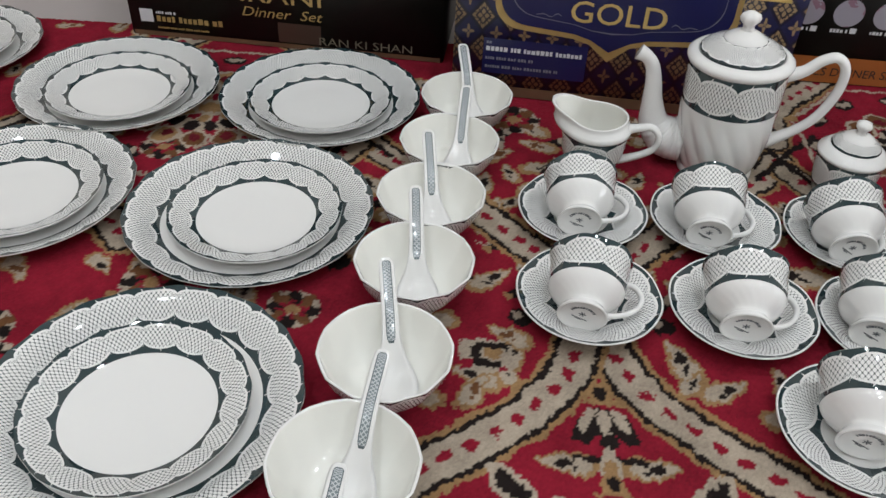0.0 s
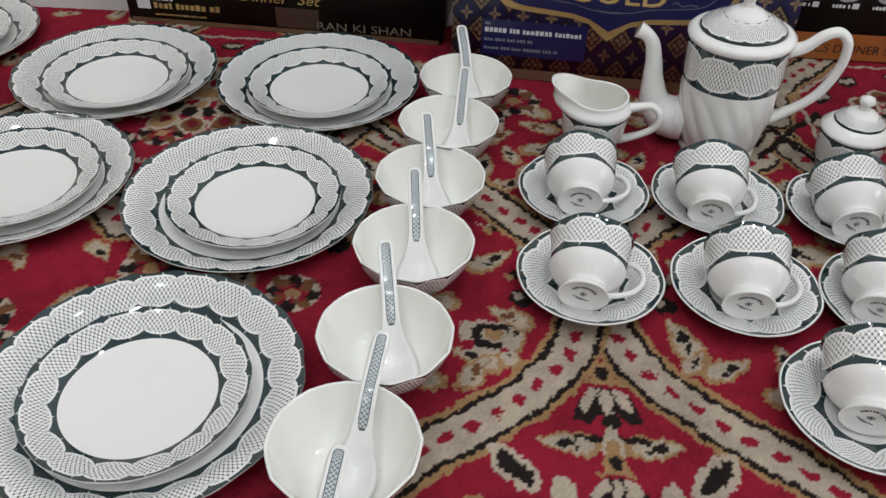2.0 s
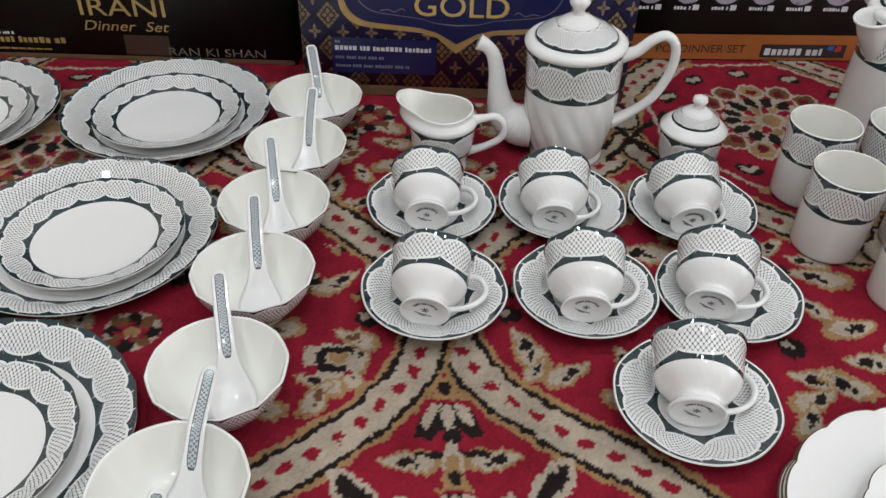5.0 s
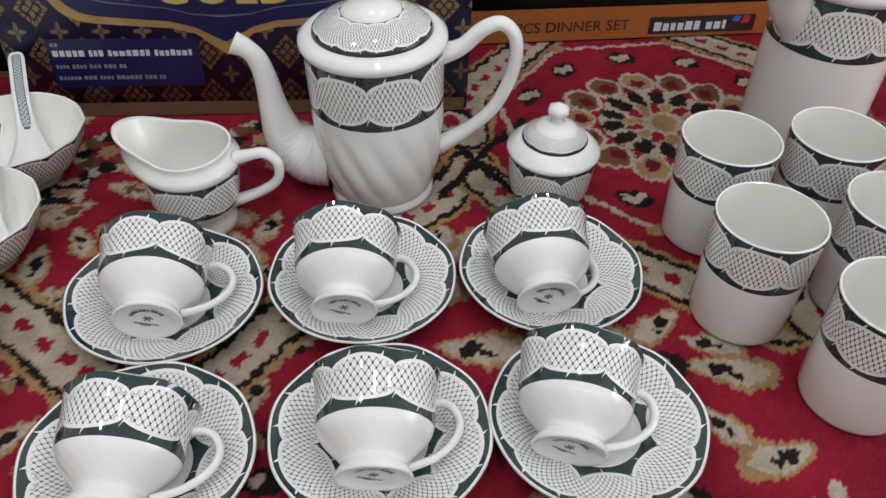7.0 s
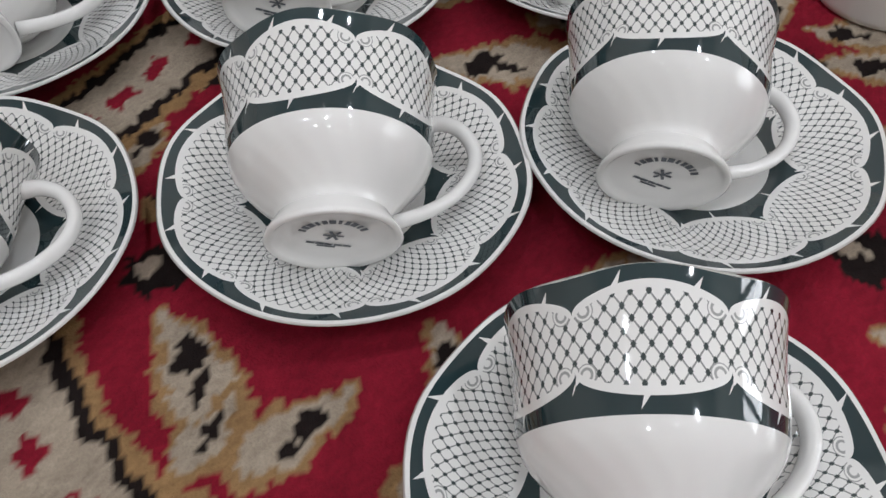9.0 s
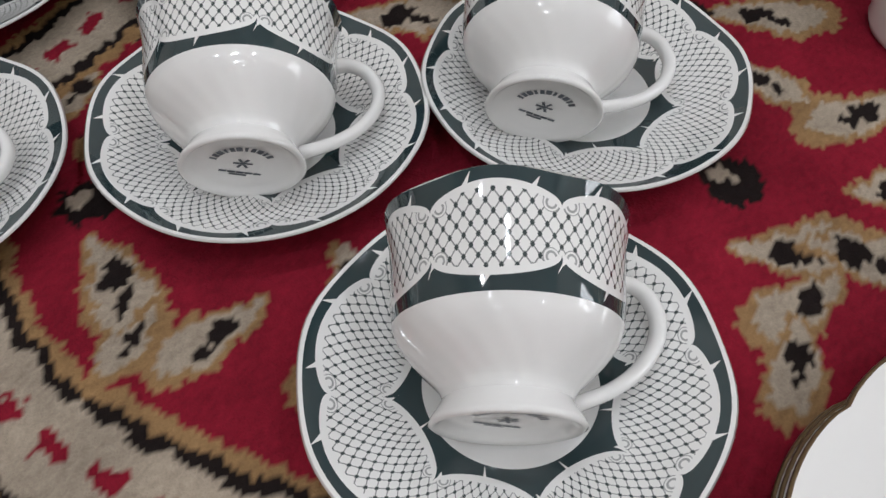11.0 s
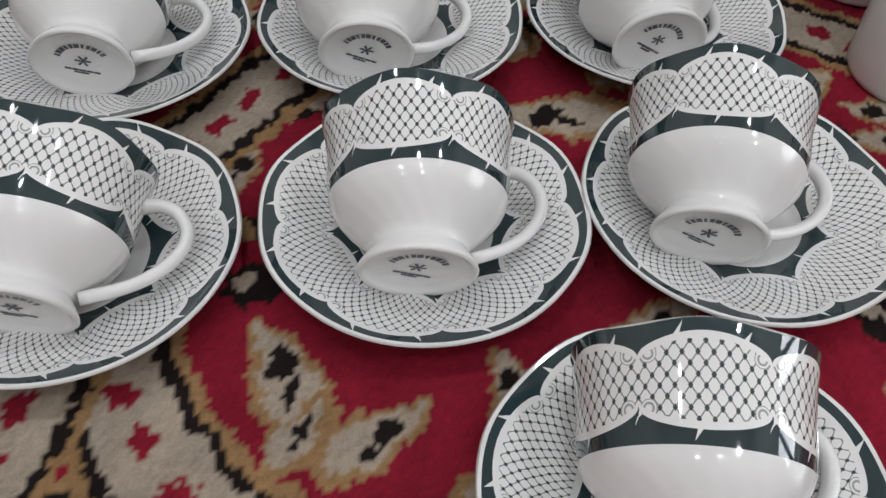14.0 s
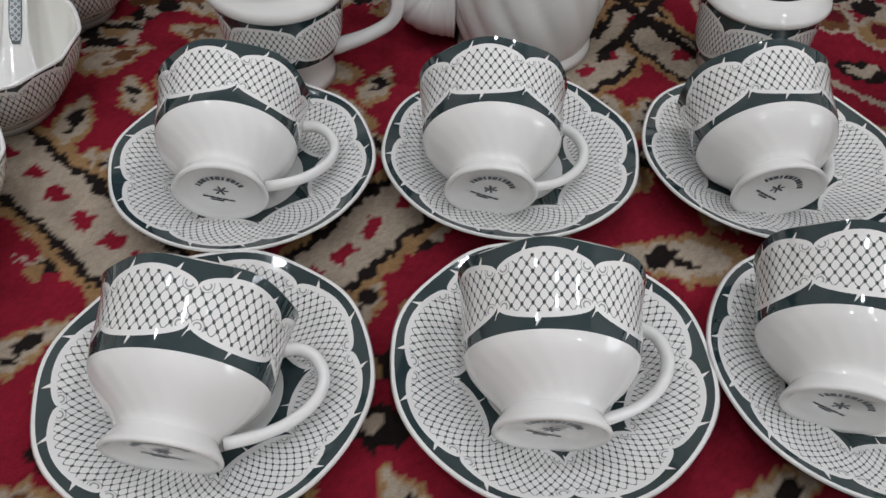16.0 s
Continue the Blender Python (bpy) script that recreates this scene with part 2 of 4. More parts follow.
def cup(m):
    t = thing("tea_cup", m, "white porcelain tea cup tipped on its side, green net border", "cup", "tea cups on the saucers")
    w = wavy(6, -0.008, -0.0009, 0.036, 0.041)
    half = Matrix.Rotation(math.pi / 6, 3, "Z")   # the handle stands at the middle of a scallop
    foot = [(0.0, 0.0032), (0.0185, 0.0032), (0.0212, 0.0012), (0.0228, 0.0), (0.0240, 0.0008), (0.0235, 0.0026), (0.0212, 0.0062), (0.0200, 0.0085)]
    part("foot_ring", lathe(foot, 64), porcelain, t)
    body = [(0.0200, 0.0085), (0.0214, 0.0115), (0.0265, 0.0165), (0.0315, 0.0218), (0.0347, 0.0264), (0.0363, 0.0308)]
    fine = [(q.x, q.z) for q in smooth_line([(r, 0, z) for r, z in body], 14)]
    part("body", lathe(fine, 168, lambda a, i, r, z: (r * (1 + 0.0035 * math.sin(math.pi * i / 13) * math.cos(24 * (a + z * 22.0))), z)), porcelain, t)
    bd = [(0.0406, 0.0672), (0.0398, 0.0640), (0.0384, 0.0560), (0.0377, 0.0480), (0.0374, 0.0385), (0.0363, 0.0308)]
    border = lathe(bd, 84, w, 6, (0.0, 1.0))
    bmesh.ops.transform(border, matrix=half.to_4x4(), verts=border.verts)
    part("printed_border", border, cup_band, t, "white net and green scallop border")
    ins = [(0.0406, 0.0672), (0.0398, 0.0680), (0.0390, 0.0668), (0.0372, 0.056), (0.0362, 0.045), (0.035, 0.033), (0.029, 0.021), (0.018, 0.012), (0.0, 0.010)]
    hollow = lathe(ins, 84, w)
    bmesh.ops.transform(hollow, matrix=half.to_4x4(), verts=hollow.verts)
    part("inside", hollow, inner_glaze, t)
    line = [(0.0365, 0, 0.0525), (0.0440, 0, 0.0545), (0.0515, 0, 0.0520), (0.0562, 0, 0.0440), (0.0545, 0, 0.0340), (0.0470, 0, 0.0240), (0.0360, 0, 0.0160), (0.0215, 0, 0.0095)]
    part("handle", tube(line, [0.0032, 0.0028, 0.0027, 0.0028, 0.0028, 0.0027, 0.0026, 0.0028], 30, 12, 1.35), porcelain, t)
    stamp(t, 0.0029)
    return t


def twelve(a, k):
    """Radius factor of a twelve-sided dish; k fades it to a circle."""
    n = 12
    s = 2 * math.pi / n
    d = (a % s) - s / 2
    return 1 + k * (math.cos(s / 2) / math.cos(d) - 0.983)


def bowl(m):
    t = thing("soup_bowl", m, "white porcelain soup bowl with facetted rim and net border", "bowl", "row of soup bowls")

    def w(a, i, r, z):
        k = min(max((z - 0.008) / 0.035, 0), 1)
        return r * twelve(a, 0.55 * k), z + 0.0004 * math.cos(12 * a + math.pi) * k
    R = 0.0578
    foot = [(0.0, 0.003), (0.0255, 0.003), (0.027, 0.0), (0.0295, 0.0), (0.0305, 0.0045)]
    part("foot_ring", lathe(foot, 96), porcelain, t)
    part("lower_side", lathe([(0.0305, 0.0045), (0.0355, 0.0085), (0.0400, 0.0135)], 96, w), porcelain, t)
    part("printed_border", lathe([(R - 0.0004, 0.0485), (0.0545, 0.038), (0.0490, 0.026), (0.0440, 0.0185), (0.0400, 0.0135)], 96, w, 12), bowl_band, t, "white net and green border")
    part("rim", lathe([(R - 0.0004, 0.0485), (R + 0.0002, 0.0498), (R - 0.0008, 0.0507), (R - 0.0022, 0.0496)], 96, w), porcelain, t)
    part("inside", lathe([(R - 0.0022, 0.0496), (0.0520, 0.038), (0.0468, 0.0265), (0.0405, 0.0165), (0.031, 0.009), (0.018, 0.0062), (0.0, 0.0056)], 96, w), inner_glaze, t)
    return t


def spoon(m):
    """Chinese soup spoon, y towards the end of the handle."""
    t = thing("soup_spoon", m, "white porcelain soup spoon with grey inlaid handle", "spoon", "spoons in the soup bowls")
    # station: y, half width, height of the middle, hollow
    st = [(-0.030, 0.003, 0.0215, 0.000), (-0.027, 0.0115, 0.0190, 0.003), (-0.020, 0.0175, 0.0170, 0.006), (-0.008, 0.0205, 0.0155, 0.008), (0.004, 0.0195, 0.0170, 0.008), (0.014, 0.0155, 0.0205, 0.006), (0.023, 0.0108, 0.0280, 0.0035), (0.033, 0.0082, 0.0380, 0.0018), (0.048, 0.0074, 0.0510, 0.001), (0.058, 0.0073, 0.0568, 0.0009), (0.072, 0.0072, 0.0625, 0.0008), (0.088, 0.0072, 0.0690, 0.0006), (0.095, 0.0060, 0.0716, 0.0004), (0.098, 0.0030, 0.0726, 0.0)]
    line = smooth_line([(a, b, c) for a, b, c, d in st], 52)
    dips = smooth_line([(d, 0, 0) for a, b, c, d in st], 52)
    bm = bmesh.new()
    rows = []
    for p, d in zip(line, dips):
        y, hw, zc = p
        hw = max(hw, 0.001)
        top, low = [], []
        for k in range(9):
            s = -1 + k / 4
            z = zc - d.x * (1 - s * s)
            top.append(bm.verts.new((s * hw, y, z)))
        for k in range(9):
            s = 1 - k / 4
            z = zc - d.x * (1 - s * s) - 0.0028 * (1 - s ** 4)
            if 0 < k < 8:
                low.append(bm.verts.new((s * hw, y, z)))
        rows.append(top + low)
    n = len(rows[0])
    for A, B in zip(rows, rows[1:]):
        for k in range(n):
            bm.faces.new((A[k], A[(k + 1) % n], B[(k + 1) % n], B[k]))
    bm.faces.new(rows[0])
    bm.faces.new(rows[-1][::-1])
    bmesh.ops.recalc_face_normals(bm, faces=bm.faces)
    part("body", bm, porcelain, t)
    bm = bmesh.new()
    uv = bm.loops.layers.uv.new("UVMap")
    strip = [(p, d.x) for p, d in zip(line, dips) if 0.028 < p.x < 0.0955]
    pairs = []
    for i, (p, d) in enumerate(strip):
        e = min(i, len(strip) - 1 - i)
        hw = 0.0040 * (0.55 if e == 0 else 0.9 if e == 1 else 1.0)
        row = []
        for s in (-1, 0, 1):
            row.append(bm.verts.new((s * hw, p.x, p.z - d * (1 - (s * hw / max(p.y, 0.004)) ** 2) + 0.0004)))
        pairs.append(row)
    for i, (A, B) in enumerate(zip(pairs, pairs[1:])):
        for k in range(2):
            f = bm.faces.new((A[k], A[k + 1], B[k + 1], B[k]))
            for loop, (uu, vv) in zip(f.loops, ((i, k), (i, k + 1), (i + 1, k + 1), (i + 1, k))):
                loop[uv].uv = (uu / (len(pairs) - 1), vv / 2)
    part("handle_inlay", bm, strip_mat, t, "grey knotwork inlay")
    return t


def tumbler(m):
    t = thing("tumbler", m, "straight white porcelain tumbler with green net border", "tumbler", "tumblers on the rug")
    part("body", lathe([(0.0, 0.002), (0.030, 0.002), (0.0325, 0.0), (0.0350, 0.0015), (0.0362, 0.005), (0.0374, 0.056)], 72), porcelain, t)
    part("printed_border", lathe([(0.0390, 0.0972), (0.0383, 0.078), (0.0374, 0.056)], 72, None, 6), mug_band, t, "white net and green scallop border")
    part("rim", lathe([(0.0390, 0.0972), (0.0388, 0.0981), (0.0380, 0.0985), (0.0373, 0.0978)], 72), porcelain, t)
    part("inside", lathe([(0.0373, 0.0978), (0.0356, 0.05), (0.0335, 0.008), (0.030, 0.005), (0, 0.005)], 72), inner_glaze, t)
    return t


def knob(parent, z, s=1.0):
    pr = [(0.0075, 0.0), (0.0055, 0.003), (0.0058, 0.006), (0.0095, 0.010), (0.0105, 0.0135), (0.0088, 0.0175), (0.0045, 0.0195), (0.0, 0.0212)]
    return part("knob", lathe([(r * s, z + h * s) for r, h in pr], 36, lambda a, i, r, h: (r * (1 + 0.05 * math.cos(6 * a)), h)), porcelain, parent)


def teapot(m):
    t = thing("teapot", m, "tall white porcelain teapot with twisted flutes and net border", "teapot")

    def twist(a, i, r, z):
        k = math.sin(min(max((z - 0.008) / 0.080, 0), 1) * math.pi) ** 0.6
        return r * (1 + 0.023 * k * (abs(math.sin(7 * (a + z * 9.0))) * 2 - 1)), z
    part("foot", lathe([(0, 0.002), (0.040, 0.002), (0.042, 0.0), (0.0455, 0.001), (0.0450, 0.004), (0.0430, 0.008)], 96), porcelain, t)
    prof = smooth_line([(0.0430, 0, 0.008), (0.0462, 0, 0.018), (0.0510, 0, 0.040), (0.0540, 0, 0.068), (0.0552, 0, 0.093)], 22)
    part("body", lathe([(p.x, p.z) for p in prof], 168, twist), porcelain, t)
    part("printed_border", lathe([(0.0560, 0.1415), (0.0560, 0.125), (0.0558, 0.108), (0.0552, 0.093)], 96, None, 8), mug_band, t, "white net and green scallop border")
    part("collar", lathe([(0.0560, 0.1415), (0.0582, 0.1432), (0.0594, 0.1462), (0.0588, 0.1495), (0.0548, 0.1525), (0.0490, 0.1545), (0.0478, 0.1540), (0.0460, 0.150)], 96), porcelain, t)
    lid = part("lid", lathe([(0.0460, 0.1510), (0.0474, 0.1548), (0.0466, 0.1565)], 80), green_line, t)
    part("printed_border", lathe([(0.0466, 0.1565), (0.0420, 0.1610), (0.0345, 0.1655), (0.0240, 0.1695)], 80, None, 12), bowl_band, lid)
    part("crown", lathe([(0.0240, 0.1695), (0.0225, 0.1722), (0.0150, 0.1765), (0.0080, 0.1800), (0.0, 0.181)], 60), porcelain, lid)
    knob(lid, 0.1795, 1.08)
    spout = [(-0.044, 0, 0.032), (-0.064, 0, 0.034), (-0.081, 0, 0.050), (-0.0875, 0, 0.078), (-0.0900, 0, 0.102), (-0.0945, 0, 0.123), (-0.1025, 0, 0.1340), (-0.1125, 0, 0.1392)]
    radii = [0.028, 0.0260, 0.0190, 0.0128, 0.0100, 0.0086, 0.0080, 0.0096]
    # grooves round the lower half of the spout
    line = smooth_line(spout, 96)
    rr = [p.x * (1 + (0.013 * math.sin(i * 2.1) * min(1.0, (40 - i) / 12) if i < 40 else 0.0)) for i, p in enumerate(smooth_line([(r, 0, 0) for r in radii], 96))]
    part("spout", tube(line, rr, 192, 24), porcelain, t)
    # the spout is closed: a darker plug paints the shade of its opening
    part("spout_mouth", tube([(-0.1108, 0, 0.1383), (-0.1129, 0, 0.1396)], [0.0062, 0.0064], 3, 18), mouth_shade, t)
    hand = [(0.053, 0, 0.132), (0.070, 0, 0.1390), (0.086, 0, 0.1540), (0.1010, 0, 0.1590), (0.1120, 0, 0.1460), (0.1110, 0, 0.1180), (0.0980, 0, 0.0860), (0.0780, 0, 0.0640), (0.050, 0, 0.0440)]
    part("handle", tube(hand, [0.0085, 0.0066, 0.0060, 0.0056, 0.0056, 0.0056, 0.0054, 0.0056, 0.008], 44, 16, 1.25), porcelain, t)
    return t


def sugar_pot(m):
    t = thing("sugar_pot", m, "small lidded white porcelain sugar pot with net border", "sugar pot")
    part("foot", lathe([(0, 0.002), (0.028, 0.002), (0.029, 0.0), (0.032, 0.0), (0.0325, 0.006), (0.035, 0.010)], 72), porcelain, t)
    part("printed_border", lathe([(0.0385, 0.0520), (0.0385, 0.040), (0.0375, 0.025), (0.035, 0.010)], 72, None, 7), mug_band, t, "white net and green scallop border")
    part("collar", lathe([(0.0385, 0.0520), (0.0408, 0.0540), (0.0414, 0.0562), (0.0404, 0.0584), (0.0345, 0.0638), (0.0300, 0.0668), (0.0285, 0.0668)], 72), porcelain, t)
    lid = part("lid", lathe([(0.0285, 0.0660), (0.0290, 0.0680), (0.0282, 0.0695)], 60), green_line, t)
    part("printed_border", lathe([(0.0282, 0.0695), (0.0262, 0.0735), (0.0190, 0.0775)], 60, None, 9), bowl_band, lid)
    part("crown", lathe([(0.0190, 0.0775), (0.0172, 0.0805), (0.0110, 0.0840), (0.0, 0.0855)], 48), porcelain, lid)
    knob(lid, 0.0845, 0.9)
    return t


def creamer(m):
    t = thing("cream_jug", m, "white porcelain cream jug with pouring lip and net border", "jug")

    def lip(a, i, r, z):
        c = max(0.0, -math.cos(a))
        k = min(max((z - 0.056) / 0.026, 0), 1)
        return r * (1 + 0.70 * k * c ** 5), z + 0.013 * k * k * c ** 3 - 0.003 * k * math.sin(a) ** 2
    part("foot", lathe([(0, 0.002), (0.028, 0.002), (0.029, 0.0), (0.0325, 0.001), (0.0318, 0.006), (0.0305, 0.010), (0.0335, 0.019), (0.0362, 0.025)], 80), porcelain, t)
    part("printed_border", lathe([(0.0402, 0.0580), (0.0400, 0.048), (0.0388, 0.034), (0.0362, 0.025)], 80, lip, 6), mug_band, t, "white net and green scallop border")
    part("collar", lathe([(0.0402, 0.0580), (0.0426, 0.0600), (0.0434, 0.0635), (0.0418, 0.0672), (0.0382, 0.0706), (0.0368, 0.0755), (0.0372, 0.0775), (0.0363, 0.0787), (0.0346, 0.0775)], 80, lip), porcelain, t)
    part("inside", lathe([(0.0346, 0.0775), (0.0350, 0.068), (0.0370, 0.056), (0.0345, 0.035), (0.026, 0.010), (0, 0.008)], 80, lip), inner_glaze, t)
    hand = [(0.0395, 0, 0.0660), (0.0520, 0, 0.0700), (0.0660, 0, 0.0730), (0.0760, 0, 0.0640), (0.0740, 0, 0.0480), (0.0580, 0, 0.0350), (0.0330, 0, 0.0230)]
    part("handle", tube(hand, [0.0058, 0.0046, 0.0042, 0.0042, 0.0042, 0.0042, 0.005], 34, 14, 1.25), porcelain, t)
    return t


def pitcher(m):
    t = thing("water_pitcher", m, "tall white porcelain pitcher with spout, lid and net border", "pitcher")
    part("body", lathe([(0, 0.002), (0.050, 0.002), (0.053, 0.0), (0.0550, 0.003), (0.0555, 0.010), (0.0560, 0.060), (0.0565, 0.090), (0.0565, 0.118)], 96), porcelain, t)
    part("printed_border", lathe([(0.0560, 0.172), (0.0563, 0.145), (0.0565, 0.118)], 96, None, 7), mug_band, t, "white net and green scallop border")
    part("collar", lathe([(0.0560, 0.172), (0.0592, 0.1745), (0.0612, 0.179), (0.0600, 0.1835), (0.0560, 0.1865), (0.0480, 0.187)], 96), porcelain, t)
    spout = part("spout", tube([(-0.0510, 0, 0.124), (-0.0560, 0, 0.142), (-0.0630, 0, 0.160), (-0.0700, 0, 0.180)], [0.007, 0.0135, 0.0180, 0.0205], 22, 24, 1.0, (0, 1, 0), False), porcelain, t)
    lip = lathe([(0.0204, -0.002), (0.0228, 0.0005), (0.0234, 0.0028), (0.0220, 0.0042), (0.0196, 0.0035), (0.0182, -0.004), (0.0120, -0.022), (0.0, -0.034)], 48)
    bmesh.ops.transform(lip, matrix=pose(-0.0702, 0, 0.1805, 0, -16, 0), verts=lip.verts)
    part("spout_lip", lip, porcelain, spout)
    lid = part("lid", lathe([(0.0492, 0.1855), (0.0498, 0.1885), (0.0485, 0.1905)], 72), green_line, t)
    part("printed_border", lathe([(0.0485, 0.1905), (0.0440, 0.1980), (0.0320, 0.2060)], 72, None, 12), bowl_band, lid)
    part("crown", lathe([(0.0320, 0.206), (0.0250, 0.211), (0.0120, 0.215), (0.0, 0.216)], 48), porcelain, lid)
    knob(lid, 0.214, 1.2)
    hand = [(0.050, 0, 0.165), (0.072, 0, 0.172), (0.098, 0, 0.160), (0.106, 0, 0.125), (0.096, 0, 0.085), (0.054, 0, 0.055)]
    part("handle", tube(hand, [0.009, 0.007, 0.0065, 0.0065, 0.0065, 0.008], 34, 14, 1.2), porcelain, t)
    return t


def white_plate(m, radius, label):
    t = thing("scalloped_plate", m, label, "plate", "stack of scalloped plates")

    def w(a, i, r, z):
        k = min(max((r / radius - 0.55) / 0.45, 0), 1)
        s = abs(math.sin(8 * a)) ** 0.7 - 0.6
        return r * (1 + 0.022 * k * k * s), z + 0.0012 * k * s
    R = radius
    part("underside", lathe([(0, 0.003), (R * 0.5, 0.003), (R * 0.53, 0), (R * 0.57, 0), (R * 0.62, 0.004), (R * 0.993, 0.0176)], 144, w), porcelain, t)
    part("rim_line", lathe([(R * 0.993, 0.0176), (R, 0.0186), (R * 0.997, 0.0197), (R * 0.990, 0.0196)], 144, w), brown_line, t, "brown-gold edge line")
    part("well", lathe([(R * 0.990, 0.0196), (R * 0.85, 0.0160), (R * 0.68, 0.0095), (R * 0.60, 0.0062), (R * 0.3, 0.0056), (0, 0.0056)], 144, w), porcelain, t)
    return t


# ---- layout: plates ----
# dinner plate x, y and size, side plate x and y, turn
PLATES = [(-0.251, 0.4015, 1.03, -0.2525, 0.3925, 4), (-0.2237, 0.6685, 1.028, -0.2164, 0.6622, 17), (-0.1895, 0.9220, 1.014, -0.1877, 0.9100, -6), (-0.4573, 0.9220, 1.005, -0.4523, 0.9082, 9), (-0.4850, 0.6790, 0.985, -0.4825, 0.6735, -14), (-0.729, 1.002, 0.975, -0.729, 0.999, 3)]
for x, y, size, x2, y2, a in PLATES:
    plate("dinner_plate", 0.129 * size, 0.0935 * size, 0.0225, plate_band, 20, "large white dinner plate with green net border", "dinner plates on the rug", pose(x, y, 0.0, 0, 0, a))
    plate("side_plate", 0.0922, 0.0635, 0.0185, small_band, 16, "white side plate with green net border on a dinner plate", "side plates on the dinner plates", pose(x2, y2, 0.0062, 0, 0, a + 11))

# ---- layout: bowls and spoons ----
# bowl x, y and turn, then the spoon's x, y and turn
BOWLS = [(0.002, 0.894, 7, 0.0090, 0.8900, 10), (-0.0150, 0.784, -24, -0.0040, 0.7740, -3), (-0.0295, 0.675, 10, -0.0259, 0.6650, 8), (-0.039, 0.5645, 7, -0.0349, 0.5551, 6), (-0.054, 0.444, 10, -0.0464, 0.4396, 10), (-0.073, 0.330, -24, -0.0681, 0.3256, -9), (-0.096, 0.222, -20, -0.0850, 0.2140, -8)]
first_bowl = first_spoon = None
for x, y, a, x2, y2, a2 in BOWLS:
    mb, ms = pose(x, y, 0.0, 0, 0, a), pose(x2, y2, 0.0, 0, 0, a2)
    first_bowl = copy_thing(first_bowl, mb) if first_bowl else bowl(mb)
    first_spoon = copy_thing(first_spoon, ms) if first_spoon else spoon(ms)

# ---- layout: cups and saucers ----
# saucer x, y and turn, then the cup's foot x, y, z, its tilt, yaw and the spin that lays its handle down
SETS = [(0.1372, 0.7059, 12, 0.1296, 0.6665, 0.0288, -78.5, -3.6, 16), (0.2833, 0.7040, 31, 0.2657, 0.6583, 0.0289, -74.5, -7.3, 22), (0.4285, 0.6926, 24, 0.4145, 0.6494, 0.0285, -76.7, -3.6, 30), (0.1321, 0.5645, 9, 0.1205, 0.5209, 0.0287, -76.9, -10.2, 16), (0.2809, 0.5610, 43, 0.2720, 0.5187, 0.0292, -75.6, -8.1, 19), (0.4220, 0.5506, 15, 0.3923, 0.5210, 0.0285, -75.4, -21.4, 20), (0.3491, 0.4185, 39.5, 0.3389, 0.3924, 0.0300, -77.0, -15.4, 21)]
first_saucer = first_cup = None
for sx, sy, turn, fx, fy, fz, tilt, yaw, spin in SETS:
    m1 = pose(sx, sy, 0.0, 0, 0, turn)
    m2 = pose(fx, fy, fz, tilt, 0, yaw) @ pose(0, 0, 0, 0, 0, spin)
    first_saucer = copy_thing(first_saucer, m1) if first_saucer else saucer(m1, "white saucer with green net border under a tipped cup")
    first_cup = copy_thing(first_cup, m2) if first_cup else cup(m2)

# ---- layout: pots and tumblers ----
teapot(pose(0.3135, 0.8385, 0.0, 0, -2, -12))
sugar_pot(pose(0.4577, 0.8055, 0.0, 0, 0, 10) @ Matrix.Diagonal((0.97, 0.97, 0.92, 1)))
creamer(pose(0.1555, 0.810, 0.0, 0, 0, -14) @ Matrix.Diagonal((0.95, 0.95, 1.02, 1)))
pitcher(pose(0.728, 0.866, 0.0, 0, 0, 15) @ Matrix.Diagonal((1, 1, 0.94, 1)))
first_mug = None
for x, y, a in [(0.5785, 0.738, 10), (0.669, 0.732, 40), (0.565, 0.6425, 25), (0.667, 0.643, 70), (0.611, 0.555, 5), (0.714, 0.551, 33)]:
    mm = pose(x, y, 0.0, 0, 0, a)
    first_mug = copy_thing(first_mug, mm) if first_mug else tumbler(mm)
for k in range(3):
    white_plate(pose(0.499 + 0.002 * k, 0.263, 0.0 + 0.0055 * k, 0, 0, 3 * k), 0.130, "plain white scalloped plate with brown edge, in a stack")
white_plate(pose(0.513, 0.256, 0.0170, 0, 0, 5), 0.090, "small white scalloped plate with brown edge, on the stack")

# ---- room ----
def structure(name, bm, mat, label):
    return tagged(mesh_object(name, bm, mat, None, "", False), label, "", "", "structure")


tile_mat, tt, tb = material("pale_floor_tile", (0.55, 0.50, 0.48), 0.25)
tt.links.new(mix(tt, grain(tt, 3.0, 6.0), (0.44, 0.39, 0.38), (0.34, 0.30, 0.30)), tb.inputs["Base Color"])
wall_mat, tt, tb = material("cream_wall_paint", (0.72, 0.68, 0.62), 0.7)
tt.links.new(mix(tt, grain(tt, 2.0, 6.0), (0.75, 0.71, 0.65), (0.66, 0.62, 0.57)), tb.inputs["Base Color"])
relief(tt, tb, grain(tt, 60.0, 3.0), 0.1)
ceil_mat, tt, tb = material("white_ceiling_paint", (0.8, 0.79, 0.77), 0.8)

WIN = (-0.80, 0.20, 0.15, 1.05)   # low window beside the rug: y from, y to, z from, z to


def wall_with_opening(xa, xb, ya, yb, za, zb, hole):
    """Wall of four butted blocks round an opening that goes right through."""
    h0, h1, k0, k1 = hole
    out = bmesh.new()
    for a, b, c, d in ((ya, h0, za, zb), (h1, yb, za, zb), (h0, h1, za, k0), (h0, h1, k1, zb)):
        piece = box_bm(xa, xb, a, b, c, d)
        me = bpy.data.meshes.new("block")
        piece.to_mesh(me)
        piece.free()
        out.from_mesh(me)
        bpy.data.meshes.remove(me)
    return out


